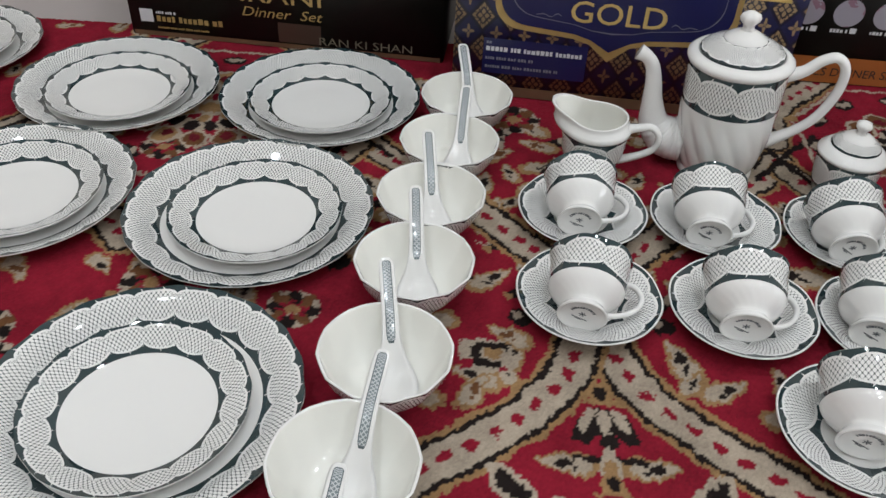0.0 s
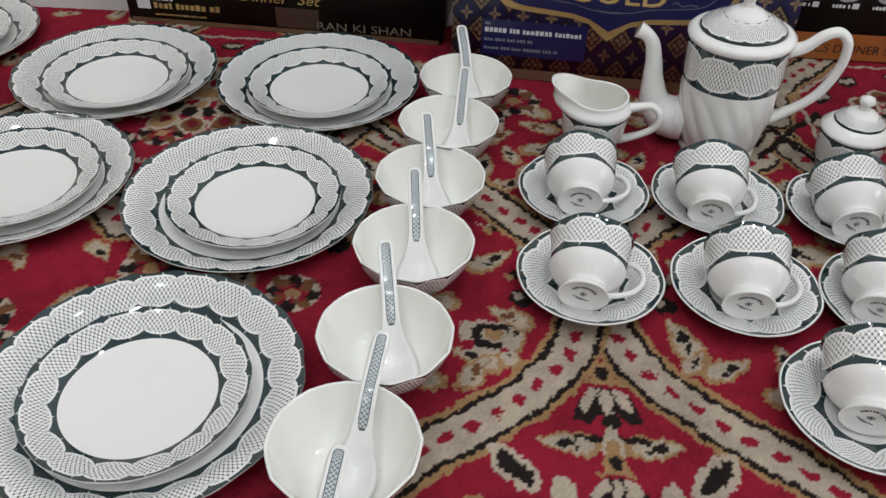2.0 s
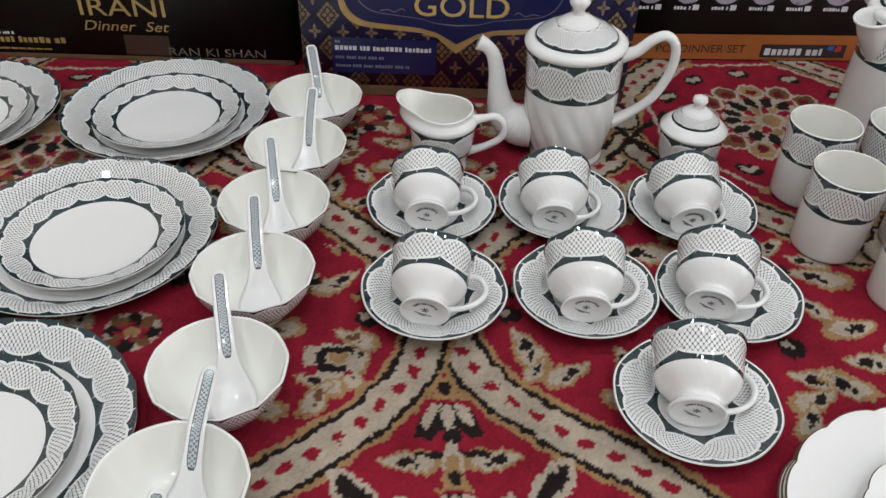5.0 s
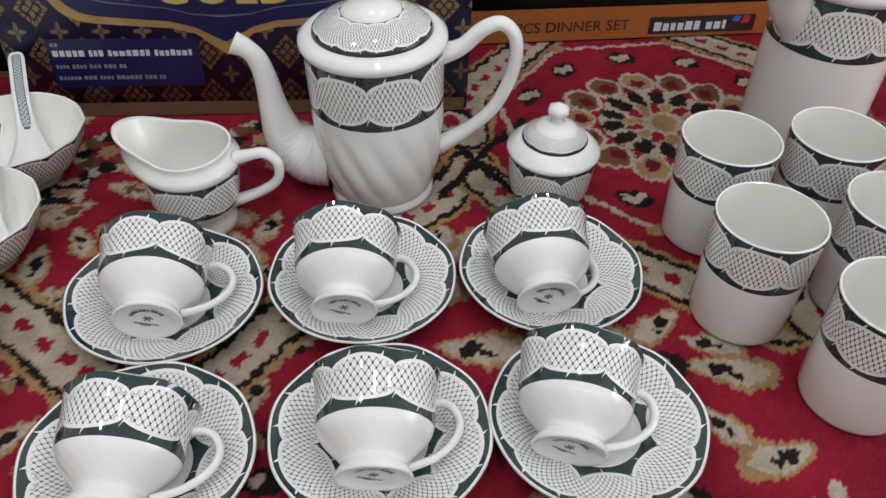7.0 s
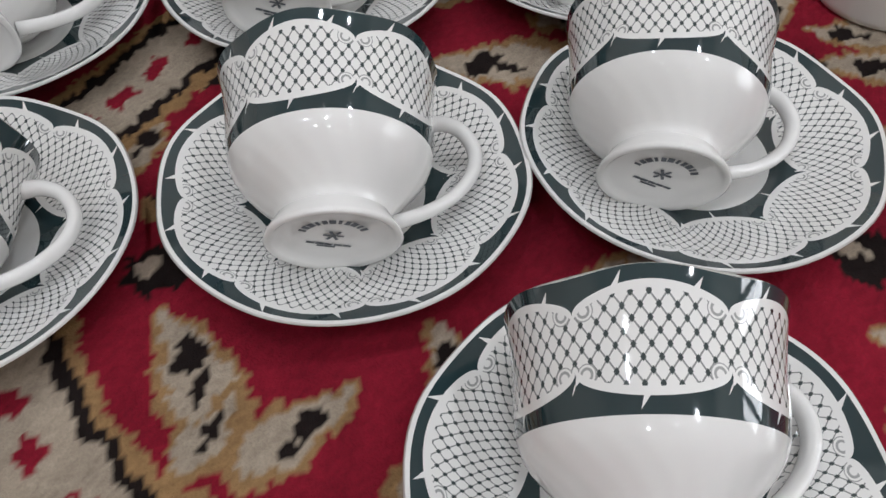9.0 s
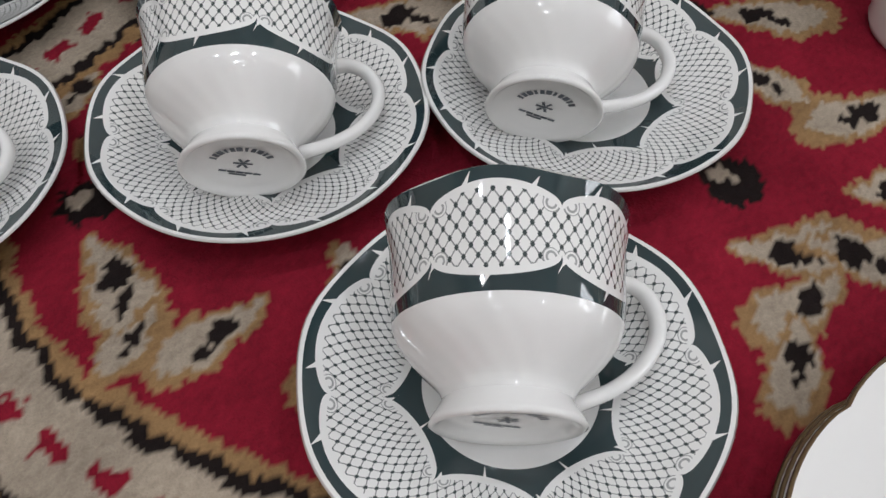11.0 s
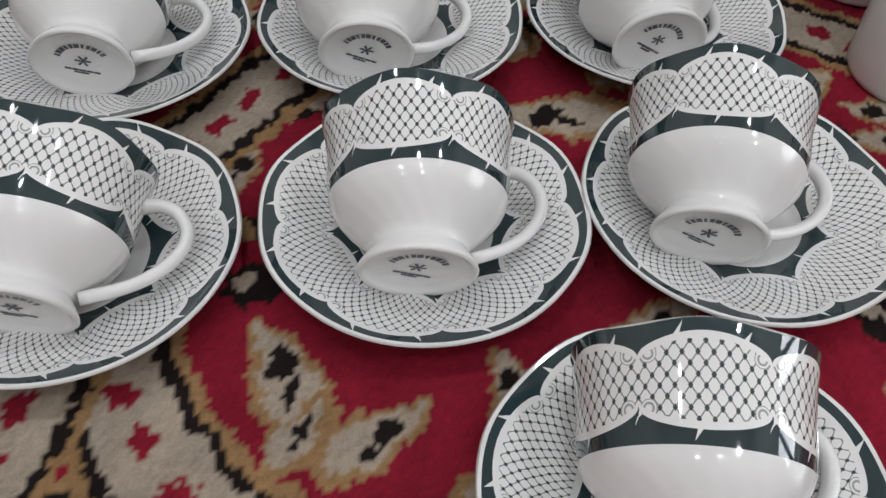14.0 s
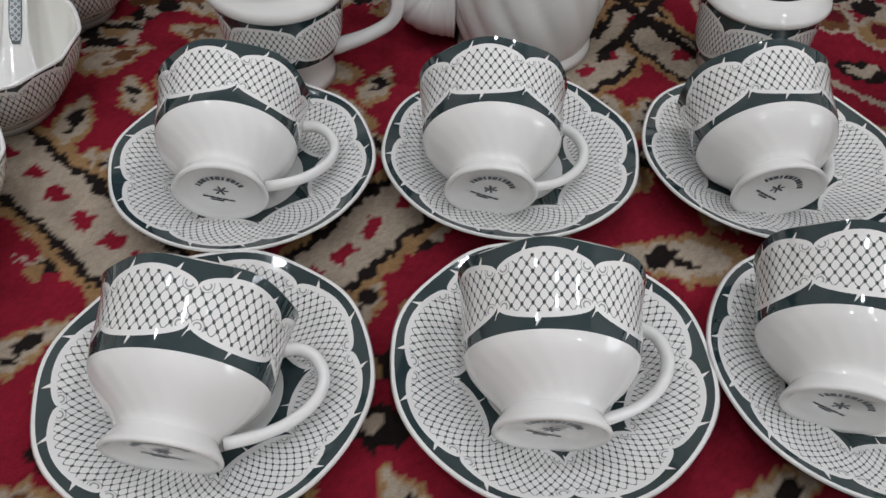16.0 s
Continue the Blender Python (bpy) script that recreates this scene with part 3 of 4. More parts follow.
structure("floor", box_bm(-2.2, 2.4, -2.6, 1.45, -0.12, -0.006), tile_mat, "pale tiled floor under the rug")
structure("wall_north", box_bm(-2.2, 2.4, 1.45, 1.57, -0.12, 2.7), wall_mat, "cream painted wall behind the boxes")
structure("wall_south", box_bm(-2.2, 2.4, -2.72, -2.6, -0.12, 2.7), wall_mat, "cream painted wall")
structure("wall_west", box_bm(-2.32, -2.2, -2.72, 1.57, -0.12, 2.7), wall_mat, "cream painted wall")
structure("wall_east", wall_with_opening(2.4, 2.52, -2.72, 1.57, -0.12, 2.7, WIN), wall_mat, "cream painted wall with a low barred window")
structure("ceiling", box_bm(-2.32, 2.52, -2.72, 1.57, 2.7, 2.8), ceil_mat, "white painted ceiling")

day, dt, db = material("daylight_outside", (0.8, 0.85, 0.9), 0.9)
db.inputs["Emission Color"].default_value = (0.92, 0.97, 1.0, 1)
db.inputs["Emission Strength"].default_value = DAYLIGHT
structure("backdrop", box_bm(2.70, 2.72, -1.4, 0.8, -0.12, 1.7), day, "bright daylight outside the window")
frame_paint, _, _ = material("grey_window_paint", (0.35, 0.35, 0.35), 0.4)
win = tagged(new("window_1"), "low window with upright bars", "", "", "structure")
for a in (0.0, 0.25, 0.5, 0.75, 1.0):
    yc = WIN[0] + 0.03 + (WIN[1] - WIN[0] - 0.06) * a
    part("window_bar", box_bm(2.44, 2.49, yc - 0.035, yc + 0.035, WIN[2] + 0.05, WIN[3] - 0.05, 0.004), frame_paint, win)
part("window_sill", box_bm(2.405, 2.515, WIN[0] + 0.002, WIN[1] - 0.002, WIN[2] + 0.002, WIN[2] + 0.048, 0.004), frame_paint, win)
part("window_head", box_bm(2.42, 2.51, WIN[0] + 0.002, WIN[1] - 0.002, WIN[3] - 0.048, WIN[3] - 0.002, 0.004), frame_paint, win)

glow, gt, gb = material("lamp_diffuser", (0.9, 0.9, 0.9), 0.4)
gb.inputs["Emission Color"].default_value = (0.87, 0.95, 1.0, 1)
gb.inputs["Emission Strength"].default_value = 25.0
ring_mat, _, _ = material("white_lamp_ring", (0.8, 0.8, 0.8), 0.4)
for lx in (-0.9, 0.3, 1.5):
    for ly in (-1.8, -0.6, 0.6):
        d = thing("ceiling_downlight", pose(lx, ly, 2.7), "round white recessed ceiling light, switched on", "ceiling light", "ceiling lights")
        part("ring", lathe([(0.075, -0.001), (0.085, -0.014), (0.098, -0.012), (0.100, 0.0)], 40), ring_mat, d)
        part("diffuser", lathe([(0.076, -0.006), (0.04, -0.009), (0.0, -0.010)], 40), glow, d)
        lamp = bpy.data.lights.new("downlight", "AREA")
        lamp.shape, lamp.size, lamp.energy, lamp.color = "DISK", 0.11, LAMP_WATTS, (0.87, 0.945, 1.0)
        lo = new("downlight", lamp)
        lo.matrix_basis = pose(lx, ly, 2.682)

# ---- boxes behind the tableware ----
def face_material(name, rough=0.3):
    return material(name, (0.1, 0.1, 0.1), rough, 0, 0.5, 0.2)


black_card, bt, bb = material("black_printed_card", (0.01, 0.01, 0.01), 0.5, 0, 0.3)
bt.links.new(mix(bt, grain(bt, 12.0, 5.0), (0.005, 0.005, 0.0045), (0.012, 0.011, 0.009)), bb.inputs["Base Color"])
relief(bt, bb, grain(bt, 18.0, 3.0), 0.25, 0.004)
brown_card, bt, bb = face_material("brown_card", 0.6)
bt.links.new(mix(bt, grain(bt, 40.0, 5.0), (0.17, 0.09, 0.045), (0.10, 0.05, 0.028)), bb.inputs["Base Color"])
orange_card, bt, bb = face_material("orange_printed_card", 0.35)
bt.links.new(mix(bt, grain(bt, 10.0, 4.0), (0.40, 0.130, 0.030), (0.30, 0.090, 0.022)), bb.inputs["Base Color"])
navy, bt, bb = face_material("navy_print", 0.3)
bt.links.new(mix(bt, grain(bt, 8.0, 4.0), (0.012, 0.014, 0.085), (0.008, 0.009, 0.055)), bb.inputs["Base Color"])
gold_ink, bt, bb = material("gold_print", (0.50, 0.33, 0.12), 0.35, 0.35)
bt.links.new(mix(bt, grain(bt, 60.0, 4.0), (0.55, 0.38, 0.15), (0.36, 0.23, 0.08)), bb.inputs["Base Color"])
silver_ink, _, _ = material("silver_print", (0.20, 0.20, 0.24), 0.4)
pale_ink, _, _ = material("pale_print", (0.62, 0.62, 0.64), 0.4)
dull_gold, _, _ = material("dull_gold_print", (0.15, 0.135, 0.10), 0.45)
bright_gold, _, _ = material("bright_gold_print", (0.62, 0.44, 0.16), 0.3, 0.2)
sample_ink, st, sb = material("plate_sample_print", (0.4, 0.38, 0.43), 0.4)
st.links.new(mix(st, grain(st, 45.0, 3.0).gt(0.56), (0.33, 0.31, 0.36), (0.27, 0.15, 0.20)), sb.inputs["Base Color"])
dark_ink, _, _ = material("dark_print", (0.03, 0.02, 0.02), 0.4)
blue_ink, _, _ = material("blue_print", (0.03, 0.12, 0.42), 0.4)
red_ink, _, _ = material("red_print", (0.42, 0.03, 0.03), 0.4)
sepia_print, _, _ = material("sepia_print", (0.055, 0.03, 0.022), 0.35)

tile_print, bt, bb = face_material("navy_gold_tile_print", 0.3)
X, Y, Z = coords(bt)
p, q = X * 27.0 + Z * 22.0, X * 27.0 - Z * 22.0
fa, fb = (p.frac() - 0.5), (q.frac() - 0.5)
edge = fa.abs().max(fb.abs())
odd = (p.op("FLOOR") + q.op("FLOOR")).op("MODULO", 2.0).abs().gt(0.5)
skew = (fa.abs() - fb.abs()).abs()
cross = fa.abs().min(fb.abs())
# one row of diamonds holds a gold filigree, the next a small spade on navy
leafy = edge.lt(0.40) * cross.gt(0.025) * edge.near(0.25, 0.035).lt(0.5) * skew.near(0.16, 0.025).lt(0.5)
wear = grain(bt, 70.0, 3.0)
spade = edge.lt(0.23) * skew.lt(edge * -0.45 + 0.17) * cross.gt(0.012)
base = mix(bt, odd, (0.013, 0.014, 0.062), (0.016, 0.012, 0.022))
ring = edge.gt(0.465)
gold_c = mix(bt, wear, (0.20, 0.13, 0.07), (0.36, 0.25, 0.13))
c1 = mix(bt, (leafy * odd).max(spade * (odd * -1.0 + 1.0)), base, gold_c)
c1 = mix(bt, ring, c1, (0.008, 0.008, 0.030))
bt.links.new(c1, bb.inputs["Base Color"])
relief(bt, bb, grain(bt, 25.0, 3.0), 0.2, 0.003)


def lettering(text, parent, x, z, y, height, mat, width=None, shear=0.0):
    cu = bpy.data.curves.new("lettering", "FONT")
    cu.body, cu.size, cu.shear, cu.resolution_u = text, height * 1.4, shear, 3
    tmp = new("lettering", cu)
    bpy.context.view_layer.update()
    me = bpy.data.meshes.new_from_object(tmp.evaluated_get(bpy.context.evaluated_depsgraph_get()))
    bpy.data.objects.remove(tmp)
    w = max(v.co.x for v in me.vertices) or 1
    s = (width / w) if width else 1.0
    me.transform(Matrix.Translation((x, y, z)) @ Euler((math.pi / 2, 0, 0)).to_matrix().to_4x4() @ Matrix.Diagonal((s, 1, 1, 1)))
    me.materials.clear()
    me.materials.append(mat)
    ob = new("lettering", me)
    ob.parent = parent
    return ob


def flat(name, pts, y, mat, parent, label=""):
    """Printed patch on a front face: outline in x, z."""
    bm = bmesh.new()
    f = bm.faces.new([bm.verts.new((x, y, z)) for x, z in pts])
    f.normal_update()
    if f.normal.y > 0:
        f.normal_flip()
    return part(name, bm, mat, parent, label, False)


def rect(x0, x1, z0, z1):
    return [(x0, z0), (x1, z0), (x1, z1), (x0, z1)]


def bars(parent, x, z, y, width, height, mat, seed):
    """A line of writing too small to read."""
    rnd = random.Random(seed)
    p = 0.0
    while p < width:
        for _ in range(rnd.randint(3, 7)):
            w = min(rnd.uniform(0.45, 0.85) * height, width - p)
            if w > 0.15 * height:
                flat("writing_bar", rect(x + p, x + p + w, z, z + height * rnd.choice((1.0, 1.0, 0.85))), y, mat, parent)
            p += w + 0.22 * height
            if p >= width:
                break
        p += 0.5 * height


def carton(name, x0, y0, x1, y1, depth, height, mat, label):
    """Carton with its front foot running from (x0, y0) to (x1, y1); local x along the front, y into the box."""
    a = math.atan2(y1 - y0, x1 - x0)
    w = math.hypot(x1 - x0, y1 - y0)
    t = thing(name, pose(x0, y0, 0.0, 0, 0, math.degrees(a)), label, "box", "boxes along the back")
    part("body", box_bm(0, w, 0, depth, 0, height, 0.0018), mat, t)
    part("lid_flap", box_bm(0.002, w - 0.002, 0.002, depth * 0.5, height + 0.0002, height + 0.003, 0.001), mat, t)
    return t, w


# black carton
b, w = carton("dinner_set_box", -0.505, 1.105, -0.036, 1.070, 0.20, 0.27, black_card, "black printed dinner set carton with gold lettering")
flat("foot_strip", rect(0.004, w - 0.004, 0.001, 0.008), -0.0008, brown_card, b)
lettering("IRANI", b, 0.170, 0.068, -0.0008, 0.026, gold_ink, 0.122)
lettering("Dinner  Set", b, 0.172, 0.046, -0.0008, 0.015, gold_ink, 0.122, 0.3)
lettering("RAN KI SHAN", b, 0.285, 0.0105, -0.0008, 0.0125, dull_gold, 0.140)
flat("picture_patch", rect(0.226, 0.290, 0.010, 0.040), -0.0006, sepia_print, b, "dark brown printed picture")
flat("logo_patch", rect(0.017, 0.037, 0.022, 0.042), -0.0008, pale_ink, b, "small pale square mark")
bars(b, 0.042, 0.024, -0.0008, 0.100, 0.009, gold_ink, 3)
bars(b, 0.042, 0.036, -0.0008, 0.030, 0.004, pale_ink, 4)
bars(b, 0.042, 0.013, -0.0008, 0.080, 0.003, gold_ink, 5)
# blue carton
b, w = carton("dinner_set_box", -0.020, 0.990, 0.412, 0.952, 0.16, 0.26, tile_print, "navy and gold patterned dinner set carton with shield emblem")
flat("foot_strip", rect(0.003, w - 0.003, 0.001, 0.016), -0.0008, brown_card, b, "brown cardboard edge")


def shield(x, grow):
    half, top, low = 0.146 + grow, 0.235 + grow, 0.101 - grow
    pts = [(x - half, top), (x - half, low + 0.042)]
    for k in range(1, 8):
        s = k / 8
        pts.append((x - half + 0.036 * (1 - math.cos(s * math.pi / 2)), low + 0.042 - 0.036 * math.sin(s * math.pi / 2)))
    pts += [(x - half + 0.040, low + 0.005), (x - 0.048, low), (x - 0.026, low - 0.006), (x, low - 0.021 - grow)]
    return pts + [(2 * x - a, c) for a, c in pts[-2::-1]]


flat("emblem_border", shield(0.204, 0.007), -0.0008, gold_ink, b, "gold emblem border")
flat("emblem", shield(0.204, 0.0), -0.0014, navy, b, "navy shield emblem")
flat("emblem_line", shield(0.204, -0.0125), -0.0018, silver_ink, b, "thin silver inner line")
flat("emblem_field", shield(0.204, -0.0136), -0.0022, navy, b)
lettering("GOLD", b, 0.1460, 0.1180, -0.0026, 0.029, gold_ink, 0.124)
lettering("GOLD", b, 0.1466, 0.1188, -0.0030, 0.029, bright_gold, 0.122)
for side in (-1, 1):
    curl = [(side * (0.070 + 0.0040 * k) + 0.207, 0.124 + 0.0035 * math.sin(1.3 * k) * (1 - k / 9)) for k in range(9)]
    for (xa, za), (xb, zb) in zip(curl, curl[1:]):
        flat("flourish", [(xa, za - 0.0006), (xb, zb - 0.0006), (xb, zb + 0.0006), (xa, za + 0.0006)], -0.0026, silver_ink, b)
flat("gold_patch", rect(0.352, 0.412, 0.168, 0.245), -0.0008, bright_gold, b, "gold printed patch")
flat("address_patch", rect(0.040, 0.178, 0.034, 0.084), -0.0008, navy, b)
bars(b, 0.044, 0.0665, -0.0014, 0.128, 0.0062, pale_ink, 7)
bars(b, 0.044, 0.0765, -0.0014, 0.008, 0.0038, silver_ink, 6)
bars(b, 0.044, 0.0540, -0.0014, 0.064, 0.0042, silver_ink, 8)
bars(b, 0.044, 0.0420, -0.0014, 0.098, 0.0042, silver_ink, 9)
# black and orange carton
b, w = carton("dinner_set_box", 0.430, 1.086, 0.840, 1.074, 0.18, 0.22, black_card, "black and orange dinner set carton with round pattern samples")
flat("orange_strip", rect(0.001, w - 0.001, 0.002, 0.042), -0.0008, orange_card, b, "orange printed strip")
lettering("PCS DINNER SET", b, 0.062, 0.013, -0.0014, 0.013, dark_ink, 0.136)
flat("logo_patch", rect(0.222, 0.352, 0.006, 0.027), -0.0014, dark_ink, b, "dark brand panel")
bars(b, 0.228, 0.010, -0.0020, 0.088, 0.011, pale_ink, 11)
flat("blue_mark", [(0.322, 0.020), (0.331, 0.018), (0.334, 0.025), (0.325, 0.026)], -0.0020, blue_ink, b)
flat("red_mark", [(0.334, 0.016), (0.344, 0.017), (0.345, 0.025), (0.337, 0.026)], -0.0020, red_ink, b)
for k in range(7):
    cx = 0.040 + 0.055 * k
    flat("sample_disc", [(cx + 0.021 * math.cos(j * math.pi / 14), 0.108 + 0.020 * math.sin(j * math.pi / 14)) for j in range(28)], -0.0008, sample_ink, b, "round plate sample")
    bars(b, cx - 0.018, 0.0795, -0.0008, 0.024, 0.005, pale_ink, 20 + k)
    flat("check_box", rect(cx + 0.009, cx + 0.018, 0.079, 0.087), -0.0008, pale_ink, b)

# ---- rug: woven knots, one colour a knot ----
def rug():
    x0, x1, y0, y1, step = -1.15, 1.15, -0.35, 1.138, 0.0020
    nx, ny = int((x1 - x0) / step), int((y1 - y0) / step)
    gx, gy = np.meshgrid(np.linspace(x0, x1, nx), np.linspace(y0, y1, ny))
    rng = np.random.default_rng(5)

    def cloud(cell, seed, tall=1.0):
        r = np.random.default_rng(seed)
        kx, ky = int((x1 - x0) / cell) + 3, int((y1 - y0) / (cell * tall)) + 3
        g = r.random((ky, kx)) * 2 - 1
        fx, fy = (gx - x0) / cell, (gy - y0) / (cell * tall)
        ix, iy = fx.astype(int), fy.astype(int)
        fx, fy = fx - ix, fy - iy
        return (g[iy, ix] * (1 - fx) + g[iy, ix + 1] * fx) * (1 - fy) + (g[iy + 1, ix] * (1 - fx) + g[iy + 1, ix + 1] * fx) * fy
    # ragged weave: rows of knots shift against each other
    X = gx + 0.0022 * cloud(0.014, 3) + 0.0020 * cloud(0.0055, 1) + 0.0016 * (rng.random(gx.shape) - 0.5) + 0.0018 * (rng.random((ny, 1)) - 0.5)
    Y = gy + 0.0022 * cloud(0.013, 4) + 0.0026 * cloud(0.0030, 14, 6.0) + 0.0018 * cloud(0.0055, 2) + 0.0012 * (rng.random(gx.shape) - 0.5)
    RED, CREAM, BLACK, TAN, BROWN, WINE = 0, 1, 2, 3, 4, 5
    pal = np.array([(0.238, 0.0115, 0.026), (0.40, 0.330, 0.255), (0.014, 0.011, 0.010), (0.31, 0.185, 0.085), (0.14, 0.062, 0.026), (0.12, 0.010, 0.017)])
    ink = np.zeros(gx.shape, int)

    def window(xa, xb, ya, yb):
        """The knots that lie in a stretch of the rug."""
        i0, i1 = int((ya - y0) / step) - 3, int((yb - y0) / step) + 4
        j0, j1 = int((xa - x0) / step) - 3, int((xb - x0) / step) + 4
        return slice(max(i0, 0), max(min(i1, ny), 0)), slice(max(j0, 0), max(min(j1, nx), 0))

    def local(cx, cy, ang, w):
        c, s = math.cos(math.radians(ang)), math.sin(math.radians(ang))
        dx, dy = X[w] - cx, Y[w] - cy
        return dx * c + dy * s, -dx * s + dy * c

    def blob(cx, cy, ang, a, b, c, taper=0.0):
        r = max(a, b * (1 + taper)) + 0.003
        w = window(cx - r, cx + r, cy - r, cy + r)
        u, v = local(cx, cy, ang, w)
        ink[w][(u / a) ** 2 + (v / (b * (1 - taper * u / a).clip(0.2, 2))) ** 2 < 1] = c

    def leaf(cx, cy, ang, s=1.0, spot=BLACK):
        c, n = math.cos(math.radians(ang)), math.sin(math.radians(ang))
        blob(cx - 0.003 * s * c, cy - 0.003 * s * n, ang, 0.031 * s, 0.0138 * s, TAN, 0.45)
        blob(cx - 0.020 * s * c - 0.004 * n, cy - 0.020 * s * n + 0.004 * c, ang + 35, 0.016 * s, 0.0075 * s, TAN)
        blob(cx, cy, ang, 0.0250 * s, 0.0096 * s, CREAM, 0.55)
        blob(cx - 0.018 * s * c - 0.004 * n, cy - 0.018 * s * n + 0.004 * c, ang + 35, 0.011 * s, 0.0045 * s, CREAM)
        blob(cx + 0.004 * s * c, cy + 0.004 * s * n, ang + 20, 0.0085 * s, 0.0058 * s, spot)
        blob(cx - 0.007 * s * c, cy - 0.007 * s * n - 0.003 * s, ang - 30, 0.0045 * s, 0.0028 * s, spot)

    def stroke(pts, half, c):
        """Broad line through pts."""
        line = smooth_line([(a, b, 0) for a, b in pts], 24)
        h = half + 0.003
        for A, B in zip(line, line[1:]):
            w = window(min(A.x, B.x) - h, max(A.x, B.x) + h, min(A.y, B.y) - h, max(A.y, B.y) + h)
            d = B - A
            t = (((X[w] - A.x) * d.x + (Y[w] - A.y) * d.y) / max(d.length_squared, 1e-9)).clip(0, 1)
            ink[w][(X[w] - A.x - t * d.x) ** 2 + (Y[w] - A.y - t * d.y) ** 2 < half * half] = c

    def band(pts, half=0.0165, spots=True):
        """Cream band, black edges, tan outline and a row of red lozenges."""
        stroke(pts, half + 0.0108, TAN)
        stroke(pts, half + 0.0054, BLACK)
        stroke(pts, half, CREAM)
        if spots:
            line = smooth_line([(a, b, 0) for a, b in pts], 160)
            run, k = 0.0, 0
            for A, B in zip(line, line[1:]):
                run += (B - A).length
                if run > 0.0235:
                    run, k = 0.0, k + 1
                    d = B - A
                    w = window(A.x - 0.01, A.x + 0.01, A.y - 0.01, A.y + 0.01)
                    u, v = local(A.x, A.y, math.degrees(math.atan2(d.y, d.x)) + 12, w)
                    ink[w][(np.abs(u) < 0.0072 - 0.3 * np.abs(v)) & (np.abs(v) < 0.0048)] = RED

    def block(cx, cy, ang=0.0, s=1.0):
        """Stepped cream and black hook motif."""
        for a, b, w, h, c in ((0, 0, 0.024, 0.020, CREAM), (-0.010, 0.006, 0.0055, 0.0085, BLACK), (0.008, 0.012, 0.014, 0.0040, BLACK), (0.006, 0.004, 0.008, 0.005, TAN), (0.002, -0.008, 0.014, 0.0045, BLACK), (0.016, -0.014, 0.004, 0.004, RED), (-0.018, -0.012, 0.006, 0.006, RED)):
            q = window(cx - 0.04 * s, cx + 0.04 * s, cy - 0.04 * s, cy + 0.04 * s)
            u, v = local(cx, cy, ang, q)
            ink[q][(np.abs(u - a * s) < w * s) & (np.abs(v - b * s) < h * s)] = c

    def flower(cx, cy, s=1.0, petals=8, turn=0.0):
        blob(cx, cy, 0, 0.030 * s, 0.030 * s, CREAM)
        for k in range(petals):
            a = 2 * math.pi * k / petals + turn
            blob(cx + 0.020 * s * math.cos(a), cy + 0.020 * s * math.sin(a), math.degrees(a), 0.011 * s, 0.0075 * s, (BLACK, BROWN)[k % 2])
            blob(cx + 0.012 * s * math.cos(a + 0.3), cy + 0.012 * s * math.sin(a + 0.3), math.degrees(a), 0.005 * s, 0.004 * s, RED)
        blob(cx, cy, 0, 0.008 * s, 0.008 * s, TAN)

    def palmette(cx, cy, s=1.0, flip=1):
        blob(cx, cy + 0.012 * flip * s, 90, 0.016 * s, 0.011 * s, TAN)
        blob(cx, cy + 0.006 * flip * s, 0, 0.017 * s, 0.007 * s, TAN)
        blob(cx, cy + 0.018 * flip * s, 90, 0.007 * s, 0.006 * s, BLACK)
        blob(cx, cy + 0.001 * flip * s, 0, 0.015 * s, 0.0045 * s, RED)
        for k in (-1, 0, 1):
            blob(cx + 0.014 * k * s, cy - (0.022 - 0.005 * abs(k)) * flip * s, 90 + 28 * k * flip, 0.022 * s, 0.0085 * s, BLACK, 0.3)
        for k in (-1, 0, 1):
            blob(cx + 0.014 * k * s, cy - (0.015 - 0.003 * abs(k)) * flip * s, 90 + 28 * k * flip, 0.015 * s, 0.0050 * s, CREAM)

    AX = 0.1365   # axis of symmetry of the pattern
    CELL = 0.47   # distance between the axes of the medallions

    def both(f, cx, cy, ang=0.0, *more):
        f(cx, cy, ang, *more)
        f(2 * AX - cx, cy, 180 - ang, *more)

    # small leaves over the whole red field
    fill = np.random.default_rng(11)
    for k in range(150):
        cx, cy = fill.uniform(x0, x1), fill.uniform(y0, y1)
        if fill.random() < 0.6:
            leaf(cx, cy, fill.uniform(0, 360), fill.uniform(0.45, 0.75))
        else:
            blob(cx, cy, fill.uniform(0, 180), 0.010, 0.006, (BLACK, CREAM, BROWN)[k % 3])
    # the crowded ground among the plates
    for k in range(170):
        cx, cy = fill.uniform(x0, -0.12), fill.uniform(0.25, y1)
        if k % 3:
            leaf(cx, cy, fill.uniform(0, 360), fill.uniform(0.55, 0.95), (BLACK, BROWN)[k % 2])
        else:
            blob(cx, cy, fill.uniform(0, 180), 0.014, 0.007, (BLACK, TAN, BROWN)[k // 3 % 3])
            blob(cx + 0.004, cy + 0.003, fill.uniform(0, 180), 0.007, 0.004, CREAM)
    # the red ground kept free round the middle axis
    ink[(np.abs(X - AX) < 0.33) & (Y > 0.30) & (Y < 0.80)] = RED
